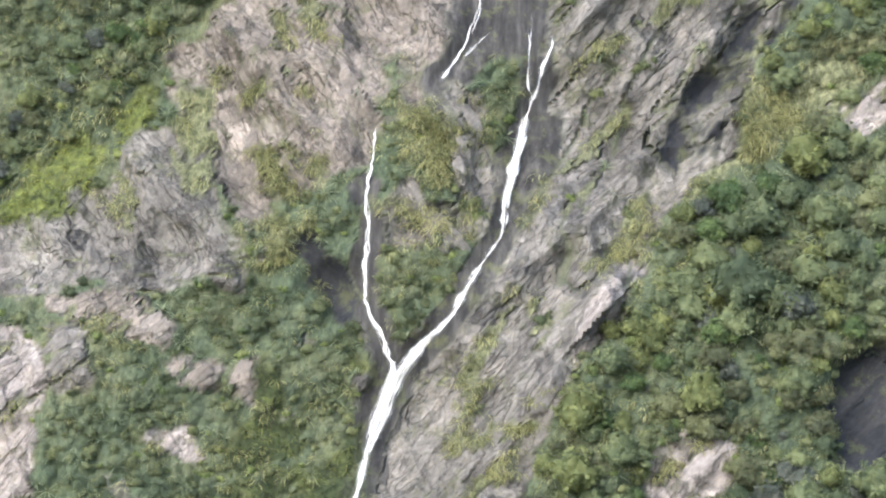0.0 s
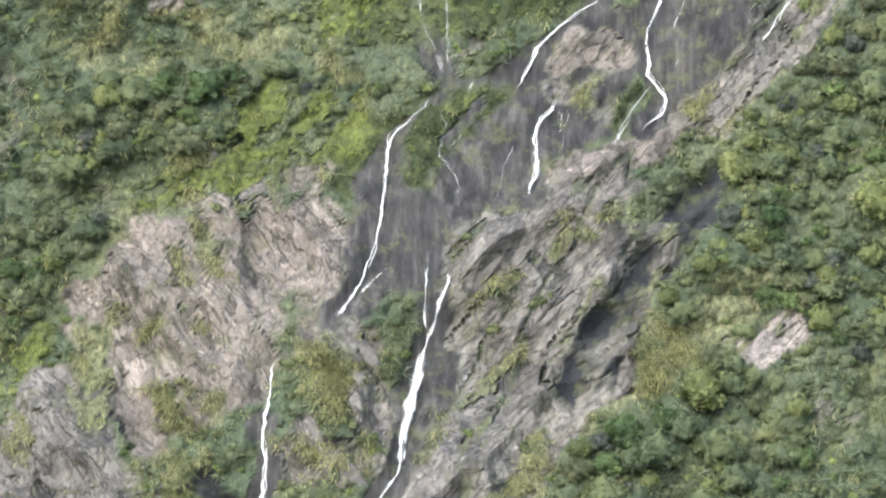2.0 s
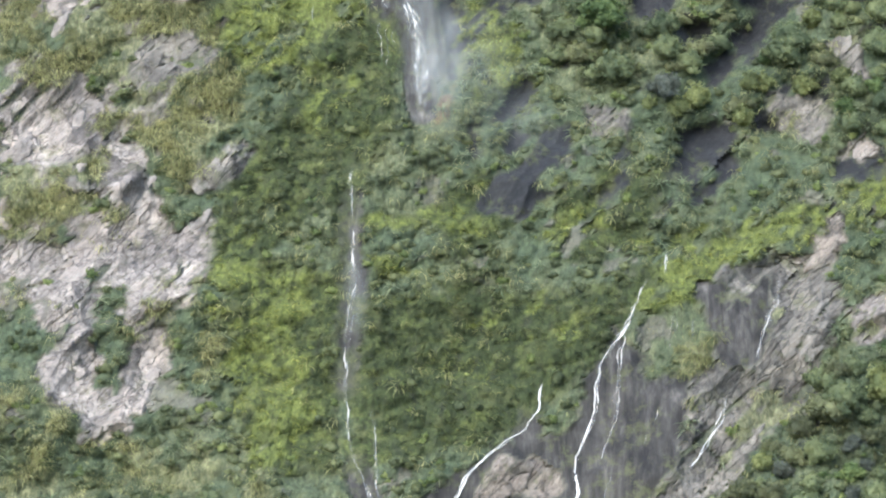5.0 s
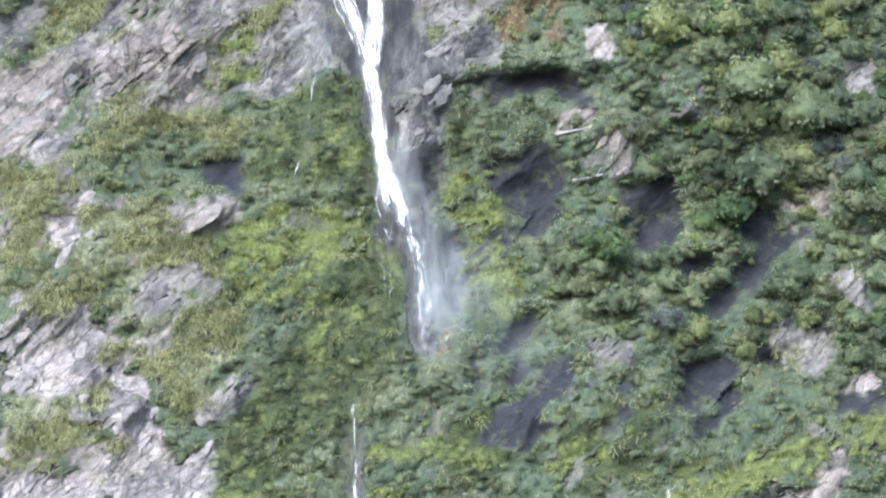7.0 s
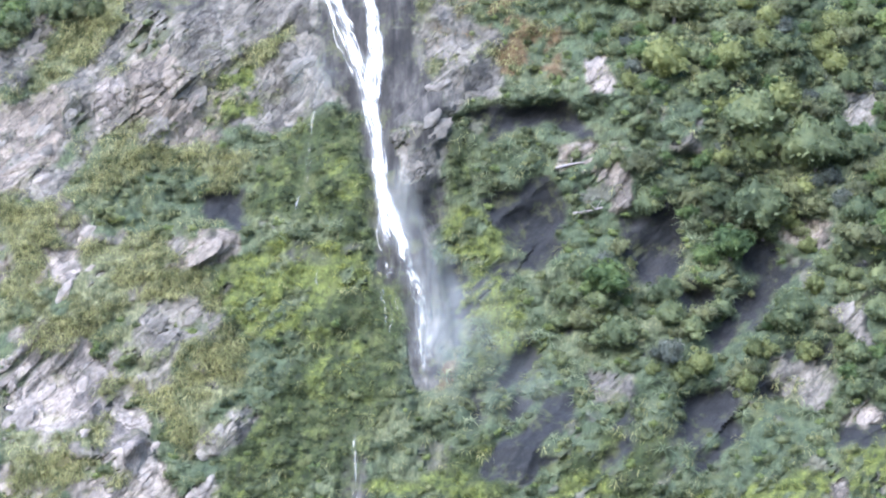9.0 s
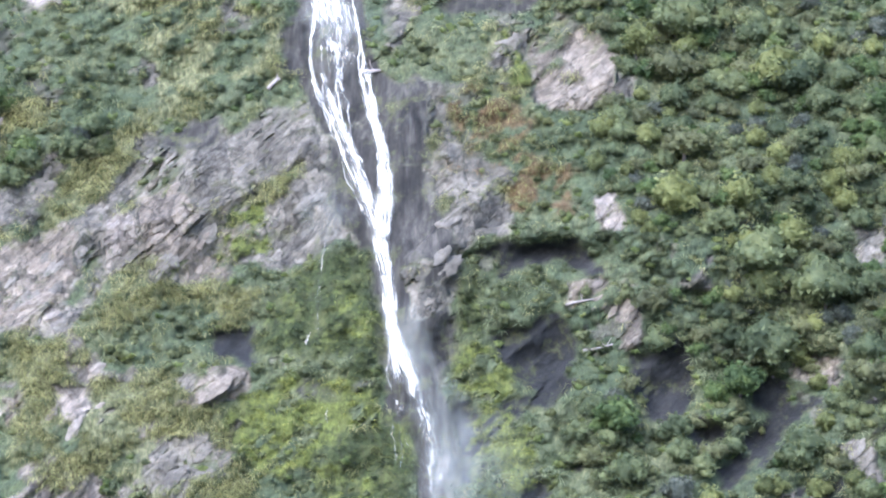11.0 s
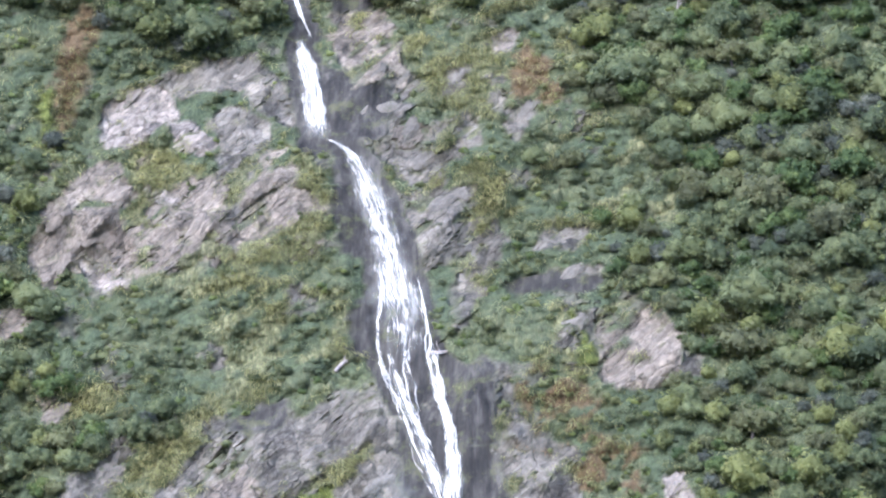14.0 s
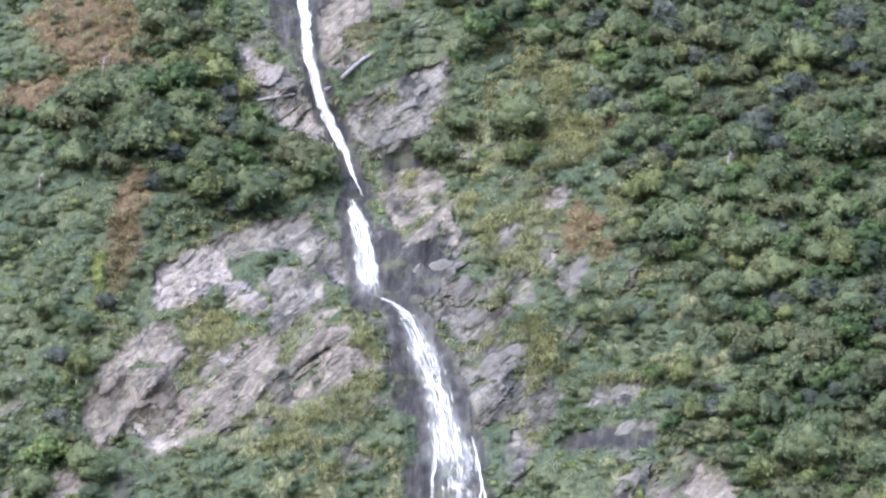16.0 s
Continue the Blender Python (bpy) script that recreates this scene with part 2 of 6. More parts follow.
def spray_material():
    m = Nodes("spray")
    n = m.noise(0.22, 5, 0.55, (1.0, 1.0, 0.4))
    f = m.sum("MULTIPLY", m.ramp(n, (0.3, 0.0), (0.8, 0.55)), m.attr("edge"))
    m.link(m.sum("MULTIPLY", f, m.attr("dense")), m.bsdf.inputs["Alpha"])
    return m.finish((0.75, 0.765, 0.59), 0.9, 0.0)


def bark_material(name, a, b):
    m = Nodes(name)
    c = m.mix(m.ramp(m.noise(2.0, 6, 0.7), (0.35, 0.0), (0.65, 1.0)), a, b)
    m.bump(m.noise(4.0, 6, 0.7, (1, 1, 0.3)), 0.6, 0.1)
    return m.finish(c, 0.85, 0.2)


def sea_material():
    m = Nodes("sea")
    m.bump(m.sum("ADD", m.noise(0.25, 5, 0.6), m.noise(0.04, 3, 0.5)), 0.5, 0.6)
    return m.finish(m.mix(m.noise(0.02, 4, 0.6), (0.02, 0.045, 0.045), (0.03, 0.06, 0.055)), 0.12, 0.5)


CLIFF = cliff_material()
OUTCROP = {
    "PALE": (outcrop_material("pale_rock", PALE_ROCK, 0.85), "pale grey-brown angular rock outcrop on the slope"),
    "GREY": (outcrop_material("grey_rock", GREY_ROCK, 0.8), "dark grey angular rock outcrop between plants"),
    "WHITE": (outcrop_material("white_rock", WHITE_ROCK, 0.85), "whitish weathered rock outcrop among tussock grass"),
    "BROWN": (outcrop_material("brown_rock", BROWN_ROCK, 0.85), "tan-brown bare rock bulging from the cliff"),
}
LEAF_DARK = leaf_material("forest_leaf", (0.080, 0.103, 0.043), (0.134, 0.162, 0.063), (0.275, 0.300, 0.109), 0.45)
LEAF_OLIVE = leaf_material("olive_leaf", (0.088, 0.096, 0.041), (0.148, 0.156, 0.060), (0.275, 0.282, 0.106), 0.45)
LEAF_FRESH = leaf_material("fresh_leaf", (0.085, 0.126, 0.039), (0.158, 0.212, 0.057), (0.318, 0.368, 0.104), 0.45)
LEAF_YELLOW = leaf_material("yellow_leaf", (0.098, 0.118, 0.038), (0.176, 0.196, 0.057), (0.325, 0.340, 0.100), 0.45)
LEAF_DUSKY = leaf_material("dusky_leaf", (0.084, 0.094, 0.062), (0.132, 0.144, 0.090), (0.236, 0.244, 0.160), 0.45)
SHRUB_DARK = leaf_material("shrub_leaf", (0.071, 0.088, 0.035), (0.142, 0.160, 0.058), (0.305, 0.318, 0.111), 0.5, 0.0)
SHRUB_FRESH = leaf_material("bright_shrub_leaf", (0.098, 0.136, 0.037), (0.198, 0.240, 0.060), (0.375, 0.400, 0.112), 0.5, 0.0)
FLAX = leaf_material("flax_leaf", (0.080, 0.105, 0.045), (0.175, 0.208, 0.088), (0.360, 0.385, 0.180), 0.5, 0.3)
TUSSOCK = leaf_material("tussock_blade", (0.108, 0.118, 0.038), (0.290, 0.284, 0.088), (0.530, 0.490, 0.185), 0.65, 0.0)
MOSSY = leaf_material("moss_frond", (0.022, 0.031, 0.010), (0.072, 0.088, 0.026), (0.222, 0.232, 0.060), 0.6, 0.0)
LAWNY = leaf_material("bright_moss_frond", (0.054, 0.070, 0.013), (0.172, 0.194, 0.034), (0.385, 0.390, 0.080), 0.65, 0.0)
WATER, SPRAY, SEA = water_material(), spray_material(), sea_material()
BARK = bark_material("bark", (0.09, 0.075, 0.06), (0.19, 0.17, 0.145))
DEADWOOD = bark_material("dead_wood", (0.25, 0.21, 0.165), (0.42, 0.37, 0.3))


# ---- noise on arrays ----
def hashed(i, j, seed):
    h = (i.astype(np.int64) * 374761393 + j.astype(np.int64) * 668265263 + seed * 1442695041) & 0xFFFFFFFF
    h = ((h ^ (h >> 13)) * 1274126177) & 0xFFFFFFFF
    h = ((h ^ (h >> 16)) * 2246822519) & 0xFFFFFFFF
    return ((h ^ (h >> 15)) & 0xFFFFFF) / float(0xFFFFFF)


def lumps(x, z, seed):
    """Smooth noise between -1 and 1, one lump a unit."""
    i, j = np.floor(x), np.floor(z)
    u, v = x - i, z - j
    u, v = u * u * (3 - 2 * u), v * v * (3 - 2 * v)
    a, b = hashed(i, j, seed), hashed(i + 1, j, seed)
    c, d = hashed(i, j + 1, seed), hashed(i + 1, j + 1, seed)
    return 2 * (a + (b - a) * u + (c - a) * v + (a - b - c + d) * u * v) - 1


def fractal(x, z, size, seed, octaves=4, keep=0.5):
    total, amp = 0, 1
    for k in range(octaves):
        total = total + amp * lumps(x / size * 2 ** k + 17.3 * k, z / size * 2 ** k - 9.1 * k, seed + k)
        amp *= keep
    return total


def facets(x, z, size, seed, tilt=1.6, angle=0.6, stretch=1.7, curve=0.7, sharp=True):
    """Broken rock: planes of every tilt that meet in sharp edges (sharp) or in clefts."""
    c, s = math.cos(angle), math.sin(angle)
    u, v = (x * c + z * s) / size, (-x * s + z * c) / size * stretch
    value = np.full(x.shape, 9e9 if sharp else -9e9)
    i0, j0 = np.floor(u), np.floor(v)
    for di in (-1, 0, 1):
        for dj in (-1, 0, 1):
            i, j = i0 + di, j0 + dj
            du, dv = u - i - hashed(i, j, seed), v - j - hashed(i, j, seed + 1)
            h = 0.5 * hashed(i, j, seed + 4) + tilt * ((hashed(i, j, seed + 2) - 0.5) * du + (hashed(i, j, seed + 3) - 0.5) * dv)
            if sharp:
                value = np.minimum(value, h + curve * (du * du + dv * dv))
            else:
                value = np.maximum(value, h - curve * (du * du + dv * dv))
    return value


def smooth(a, lo, hi):
    t = np.clip((a - lo) / (hi - lo), 0, 1)
    return t * t * (3 - 2 * t)


# ---- the plan of the mountainside: outlines (x across, z up), each laid over those before it ----
REGIONS = []


def region(kind, share, outline):
    """A stretch of one cover; a share below 1 leaves gaps that show what lies beneath."""
    REGIONS.append((kind, share, outline))


# the head of the slope and the upper forest
region("forest", 1, [(-78.2, 306.2), (-62.3, 301.4), (-46.4, 292.6), (-34.2, 297.3), (-32.7, 301.4), (-39, 305.9), (-43.9, 311.3), (-47.3, 319), (-49.7, 340.2), (-60.3, 340.6), (-58.8, 324.9), (-55.2, 318.2), (-64.6, 314.2), (-70.8, 312.3), (-78.7, 312.6)])
region("forest", 1, [(-15.6, 318.9), (-13.1, 338.8), (48.9, 336.3), (43.1, 258.4), (14, 265), (7.1, 280.8), (7.4, 290.8), (-0.1, 299.2), (-6.3, 297.4), (-17.1, 300.9), (-20.3, 307.3)])
region("rust", 0.85, [(-76, 331.1), (-71.6, 337.6), (-61.8, 337.3), (-57, 322.6), (-68.9, 319.8), (-71.5, 324.3), (-74.9, 326.6)])
region("rust", 0.9, [(-79.1, 318), (-71.3, 319.9), (-68.7, 316.5), (-73.9, 311.4), (-78.7, 312.6)])
region("rust", 1, [(-64.2, 281.2), (-62.3, 287.1), (-62.1, 298.3), (-58.4, 301.3), (-56.7, 298.1), (-58.6, 291), (-58.9, 282), (-62.4, 276.2)])
region("lawn", 0.9, [(-64.8, 278.2), (-63.7, 286.2), (-62.3, 287.1), (-61.6, 275.2), (-63.9, 275.3)])
region("grass", 0.7, [(-31.5, 321.7), (-26.7, 322.6), (-23.6, 328), (-20.4, 335.7), (-24.5, 335.8), (-28.4, 325.9)])
region("grass", 0.75, [(-20.2, 295.8), (-0.9, 296.2), (-2, 281.1), (-9.5, 281.3), (-12.5, 289.4), (-17.1, 291.6)])
region("rust", 0.6, [(-0.2, 295.1), (8.1, 288.7), (5.6, 282.8), (-0.5, 281)])
region("rust", 0.6, [(3.9, 307.5), (7.1, 308.4), (6.9, 300), (3.8, 302.2)])
region("grey", 0.6, [(-24.8, 291.9), (-18.7, 292.7), (-11, 283.4), (-7.4, 273.4), (-8.2, 265.7), (-14.1, 267.8), (-18.6, 273.8), (-23.9, 279.8)])
region("white", 1, [(-46.8, 325.5), (-42.7, 322.1), (-39.4, 319.8), (-36.9, 315.4), (-32, 305.6), (-35.9, 304.7), (-38.3, 309), (-40, 313.3), (-45, 320)])
region("wet", 1, [(-42.3, 337.6), (-31.8, 337.2), (-32.4, 326.1), (-33, 318.4), (-37.9, 323), (-40.4, 326.4)])
region("pale", 0.85, [(-34.1, 330.6), (-28.5, 334.8), (-26.8, 325.9), (-31.4, 318.4), (-33, 319.5)])
region("grey", 1, [(-30.5, 309.8), (-26.6, 313.9), (-21.9, 318), (-15.6, 320), (-16.4, 311.4), (-20.3, 306.2), (-24.1, 302.2), (-26.5, 302.3), (-29.7, 306.6)])
region("wet", 1, [(-24.1, 302.2), (-18.7, 305.1), (-20.2, 297.9), (-24.1, 297)])
region("pale", 0.9, [(-26.4, 296), (-18.7, 298.9), (-17.1, 296.7), (-21.7, 292.8)])
region("white", 1, [(-2.5, 294.7), (-0.2, 295.6), (-1, 292.1), (-2.2, 292.1)])
region("bush", 0.9, [(-17.1, 300.9), (-15.6, 318.9), (-7.6, 325.1), (0.3, 320.5), (4, 309.6), (9.1, 298.9), (7.4, 290.8), (-0.1, 299.2), (-6.3, 297.4)])
region("grass", 0.35, [(-17.1, 300.9), (-15.6, 318.9), (-7.6, 325.1), (0.3, 320.5), (4, 309.6), (9.1, 298.9), (7.4, 290.8), (-0.1, 299.2), (-6.3, 297.4)])
# the right-hand forest and the buttress beside the upper fall
region("forest", 1, [(52.8, 303.3), (6.3, 304.4), (10, 294), (6, 284), (2, 274.2), (-1.7, 271.3), (0.4, 262.7), (15.2, 262.4), (14.2, 254.9), (19.8, 247.4), (21.8, 241.9), (19.2, 231.3), (22.3, 220.7), (46.8, 220.2)])
region("forest", 0.8, [(-69.5, 275.6), (-62, 276.5), (-64.2, 264), (-63.4, 250.8), (-67.8, 250.9)])
region("bush", 0.9, [(-1.7, 271.3), (2, 274.2), (6, 284), (17.2, 278.8), (22.6, 262.2), (15.1, 261.4), (14.2, 254.9), (19.8, 246.5), (21.8, 241.9), (16.7, 242), (9, 251.3), (0.4, 261.7)])
region("grass", 0.35, [(-1.7, 271.3), (2, 274.2), (6, 284), (17.2, 278.8), (22.6, 262.2), (0.4, 261.7)])
region("forest", 0.6, [(-69.2, 250.9), (-60.4, 250.8), (-48.7, 236.1), (-42.7, 228.9), (-51.5, 220.4), (-67.1, 220.7)])
region("bush", 1, [(-60.4, 250.8), (-50.9, 250.6), (-38.6, 254.1), (-23.9, 255.6), (-23.7, 242.8), (-31, 246.5), (-45.5, 243.2), (-48.7, 236.1), (-59.7, 238)])
region("grass", 0.85, [(-53, 277.3), (-46.1, 275.2), (-39.1, 270.2), (-25.8, 275.7), (-24.1, 267), (-25.4, 256.6), (-38.6, 255), (-48.8, 252.4), (-51.6, 263.7), (-50.3, 268.5)])
region("grass", 0.8, [(-43.4, 244.9), (-31, 246.5), (-26.5, 239.2), (-32.2, 234.9), (-39.2, 231.5), (-41.6, 237.7)])
region("grass", 0.7, [(-13.8, 292.4), (-9.2, 294.4), (-1.6, 289.1), (-2.4, 279.2), (-4.7, 281.2), (-9.2, 282.3), (-12.3, 286.3)])
region("grass", 0.65, [(-9.2, 271.5), (-1.7, 276.2), (-0.3, 264.6), (-3.3, 262.8), (-4.9, 247.9), (-8.5, 255.3)])
region("rust", 0.5, [(-1.5, 294.2), (6.1, 291), (5.2, 284), (-0.1, 286.1)])
region("grey", 0.55, [(-15.2, 266.8), (-4.8, 268.5), (-1.9, 259.9), (-3.4, 249.7), (-9.3, 242.5), (-12.2, 249.8), (-13.7, 257.3)])
region("pale", 0.4, [(-53.6, 275.3), (-25.8, 275.7), (-24.1, 265.1), (-26.9, 257.6), (-38.6, 255.9), (-49.6, 254.3)])
region("white", 1, [(-55.2, 276.3), (-54.9, 284.2), (-48.9, 287.1), (-45.2, 290.1), (-46.6, 288.1), (-45.6, 281.1), (-49.3, 279.2), (-51.4, 276.3)])
region("grey", 1, [(-47.4, 287.1), (-45.2, 291.1), (-36.1, 291.9), (-32.1, 286.8), (-28.9, 279.7), (-33.5, 281.8), (-36.6, 285.9), (-41.2, 287), (-45, 285)])
region("grey", 1, [(-41, 281), (-38.1, 282.9), (-33.4, 280.8), (-32.6, 277.8), (-34, 273.9), (-36.2, 273), (-38.6, 275)])
region("white", 1, [(-46.3, 280.1), (-44, 280), (-40.1, 276), (-41.6, 275.1), (-45.4, 276.1)])
region("pale", 1, [(-61.4, 266.8), (-56.5, 272.5), (-53.5, 273.4), (-51, 267.5), (-51.6, 265.6), (-56.2, 267.6), (-60.6, 265.8)])
region("pale", 1, [(-63.7, 256.4), (-62.1, 265.8), (-53.1, 265.6), (-51.5, 261.8), (-50.4, 255.2), (-51.7, 252.4), (-55.6, 256.2), (-59.2, 255.4), (-60.5, 252.6)])
region("brown", 1, [(-55.2, 261.9), (-51.6, 263.7), (-50.4, 256.1), (-51.9, 256.2), (-54.3, 259)])
region("white", 1, [(-56.4, 257.2), (-52.6, 255.3), (-51, 252.4), (-53.2, 252.5)])
region("pale", 0.9, [(-43.6, 270.3), (-39.9, 271.2), (-39.4, 255.9), (-40.9, 256), (-41.8, 262.6)])
region("white", 0.8, [(-48.8, 269.4), (-45.8, 269.3), (-45.7, 266.9), (-48, 267)])
region("grey", 0.9, [(-39.3, 274.1), (-34, 273), (-36.1, 270.1), (-39.2, 271.1)])
region("pale", 0.8, [(-31.6, 267.1), (-27.1, 268), (-25.6, 265.1), (-30.8, 265.2)])
region("pale", 1, [(-67.5, 247.2), (-64.8, 249.9), (-61.7, 248), (-62.3, 245.3), (-65.9, 244.5)])
region("pale", 0.9, [(-60.9, 235.4), (-58.7, 234.5), (-57.8, 230.9), (-59.9, 231)])
region("wet", 1, [(-30.7, 294.8), (-28.4, 293.8), (-27.4, 279.7), (-29.7, 281.7), (-31.3, 287.8)])
region("wet", 1, [(-26, 289.7), (-21.4, 289.6), (-16.8, 284.4), (-16.8, 277.5), (-21.3, 276.6), (-25.1, 280.6)])
region("wet", 1, [(-23.5, 274.7), (-20.4, 266.9), (-19.5, 257.4), (-22.5, 257.5), (-24.1, 265.1)])
region("grey", 1, [(-16.7, 275.5), (-10.7, 273.5), (-10, 269.6), (-13.7, 268.7), (-17.5, 272.6)])
region("grey", 1, [(-15.2, 266.8), (-5.5, 268.5), (-7.7, 264.7), (-10.7, 258.2), (-13.7, 258.2)])
region("pale", 0.8, [(-24.7, 298.8), (-17.7, 299.7), (-16.9, 295.6), (-15.3, 284.4), (-20.6, 285.5), (-24.6, 294.7)])
region("grey", 1, [(-9.2, 289.3), (-6.1, 290.2), (-6.9, 286.2), (-9.2, 284.3)])
region("grey", 1, [(-9.2, 280.3), (-6.2, 281.2), (-4.7, 276.3), (-7.7, 275.4)])
region("pale", 1, [(-16, 278.5), (-11.5, 279.4), (-12.2, 276.4), (-15.2, 275.5)])
region("grey", 1, [(-1.6, 282.1), (2.9, 283), (-0.2, 277.2), (-1.7, 278.2)])
region("grey", 1, [(3.3, 260.7), (8.5, 261.6), (7, 257.8), (2.5, 257.9)])
region("grey", 1, [(-1.2, 253.3), (5.4, 254.1), (10.6, 255), (9, 252.2), (4.6, 251.4), (1, 251.4)])
region("grey", 1, [(-4.1, 260.9), (-2.6, 260.8), (-2.6, 255.2), (-4.1, 256.2)])
# round the tall fall, above its overhang
region("forest", 1, [(13.5, 261.2), (57.7, 261.1), (55, 219.8), (40.9, 219.8), (27, 225.1), (19.8, 220.8), (17.1, 226.8), (20.2, 233.8), (21.1, 242.8), (16.2, 251), (12.6, 255.6)])
region("grass", 0.75, [(-51.7, 252.1), (-37.9, 254.9), (-23.2, 252), (-20.1, 242.9), (-24.2, 235.7), (-30.1, 238.4), (-37.2, 238.5), (-45.1, 252.1)])
region("bush", 0.9, [(-52.4, 251.2), (-43.7, 253), (-39.9, 249.3), (-38.6, 235.8), (-44.3, 234.9), (-56, 238.5), (-51.9, 243)])
region("bush", 0.7, [(-18.8, 252), (-8.6, 257.6), (-7.8, 242), (-11.4, 243.8), (-18.6, 242)])
region("grass", 0.7, [(-55.3, 216.7), (-48.8, 225.3), (-39.2, 234), (-36.9, 230.5), (-38.8, 225.2), (-46, 213.3), (-53, 213.3)])
region("grass", 0.6, [(-58.8, 238.5), (-50.8, 235.8), (-49, 230.5), (-55.8, 225.3), (-58.1, 227)])
region("grey", 1, [(-38.2, 227), (-34.8, 230.5), (-29.9, 234), (-27.7, 231.3), (-23.5, 234), (-15.7, 239.3), (-12.8, 240.2), (-9.2, 241.1), (-1.3, 239.2), (0.8, 231.2), (5.8, 225.1), (6.4, 216.5), (0.8, 214.8), (-6.9, 211.5), (-9, 211.5), (-13.9, 216.6), (-22.3, 213.2), (-29.2, 211.6), (-30.5, 209.9), (-36.7, 209.1), (-41.7, 211.6), (-43.7, 209.9), (-46.6, 211.6), (-38.8, 225.2)])
region("wet", 1, [(-36.2, 230.5), (-33.5, 233.1), (-29.2, 234), (-29.8, 230.5), (-34, 228.7)])
region("wet", 0.8, [(-16.4, 239.3), (-9.2, 241.1), (-2.7, 239.2), (-4.1, 230.4), (-1.3, 223.4), (0.8, 214.8), (-6.9, 211.5), (-9, 211.5), (-12.5, 218.3), (-18.1, 216.6), (-14.1, 231.3)])
region("grass", 0.8, [(-26.7, 221.8), (-24, 225.2), (-19, 226.9), (-19.7, 222.6), (-23, 216.6), (-27.1, 211.5), (-29.2, 211.6), (-29.4, 219.2)])
region("grey", 1, [(-57.5, 218.4), (-56.4, 223.6), (-51.7, 227), (-49, 229.6), (-48.8, 226.1), (-51.2, 219.2), (-55.4, 217.6)])
region("grey", 1, [(-56.9, 208.3), (-53, 213.3), (-47.5, 215.8), (-48, 211.6), (-51.7, 203.3), (-56.4, 201.7)])
region("bush", 0.9, [(-50.2, 201.6), (-45.9, 211.6), (-40.1, 222.7), (-39.4, 220.9), (-44.5, 211.6), (-47.5, 201.6)])
region("rust", 0.5, [(-1.3, 237.5), (5.9, 240.1), (10.1, 233.9), (8.7, 229.5), (12.9, 226.8), (9.9, 216.5), (5.7, 219.1), (4.4, 226), (0.1, 232.1)])
region("grass", 0.5, [(3.1, 250.1), (12.5, 246.4), (10.1, 233.9), (3, 237.4)])
region("pale", 0.9, [(8.9, 245.5), (11.1, 248.3), (16.2, 250.1), (20.4, 243.7), (19.5, 235.6), (14.5, 235.6), (10.9, 236.5), (10.3, 242.8)])
region("grey", 1, [(5.2, 245.5), (10.3, 248.3), (9.5, 242.8), (4.5, 242.8)])
region("grey", 1, [(21.1, 241), (23.2, 240.1), (22.4, 237.4), (21, 238.3)])
region("lawn", 0.9, [(7.1, 247.4), (9.2, 245.5), (9.5, 240.1), (7.3, 239.2)])
region("white", 1, [(17.7, 221.6), (19.5, 222.5), (20.1, 217.3), (18.7, 217.3)])
region("wet", 1, [(-2, 252.9), (2.4, 253.8), (10.4, 253.3), (10.4, 251.9), (3.8, 251), (-1.3, 251.1)])
region("wet", 1, [(-21.6, 247.5), (-18.8, 252), (-17.5, 242), (-20.8, 241.6)])
# the foot of the tall fall and its hollows
region("forest", 0.6, [(25.3, 206.9), (54.6, 209.3), (52.4, 174), (31, 174), (14.5, 180.3), (14.7, 191.4)])
# patches of dark rock that also paint the shade below the lip
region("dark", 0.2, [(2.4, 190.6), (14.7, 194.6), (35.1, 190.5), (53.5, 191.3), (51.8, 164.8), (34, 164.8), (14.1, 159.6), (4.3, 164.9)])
region("white", 0.4, [(-54.9, 193.9), (-44.1, 194.7), (-32.2, 186.7), (-32.4, 175.7), (-35, 156), (-52.7, 156.1)])
region("forest", 0.8, [(18.8, 226.4), (57.8, 226.3), (56.1, 201), (42.6, 205.2), (32.6, 215.2), (22.1, 216.9)])
region("grass", 0.75, [(-55, 218.8), (-51, 221.4), (-44.9, 226.6), (-41.3, 226.5), (-46.6, 218.8), (-52.1, 216.3)])
region("grey", 1, [(-54.6, 211.2), (-47.9, 217.1), (-41.3, 224.8), (-27.2, 226.5), (-27, 221.3), (-31.1, 217.1), (-28.8, 210.3), (-33, 209.5), (-37.2, 210.3), (-40.8, 214.6), (-44.6, 207), (-46.4, 201.2), (-49.9, 201.3), (-54.1, 202.9)])
region("bush", 0.9, [(-48, 205.4), (-45.6, 212.9), (-41.1, 221.4), (-39.7, 220.5), (-44.2, 212), (-45.9, 205.4)])
region("pale", 0.9, [(-55.5, 203), (-49.8, 203), (-46.8, 212), (-48, 217.5), (-55.5, 214)])
region("pale", 0.5, [(-39, 211), (-28, 209.5), (-27.5, 226), (-37.5, 225.5)])
region("white", 1, [(-42.4, 218.8), (-40.3, 219.7), (-39.4, 214.6), (-42.8, 212)])
region("pale", 1, [(-36.6, 214.5), (-31.8, 215.4), (-29.5, 210.3), (-33, 209.5)])
region("white", 1, [(-50.8, 206.2), (-48, 204.5), (-48.5, 202.1), (-50.7, 202.9)])
region("grass", 0.85, [(-40.6, 209.5), (-28.1, 209.5), (-22.5, 207), (-26.5, 201.2), (-31.4, 205.3), (-38.9, 202.1), (-44.4, 202.1)])
region("grass", 0.6, [(-54.1, 202.1), (-47.1, 201.2), (-46.1, 194.7), (-49.4, 192.3), (-53.6, 193.9)])
region("white", 1, [(-46.4, 201.2), (-43.6, 198.8), (-41.4, 195.5), (-43.3, 193.1), (-45.4, 194.7)])
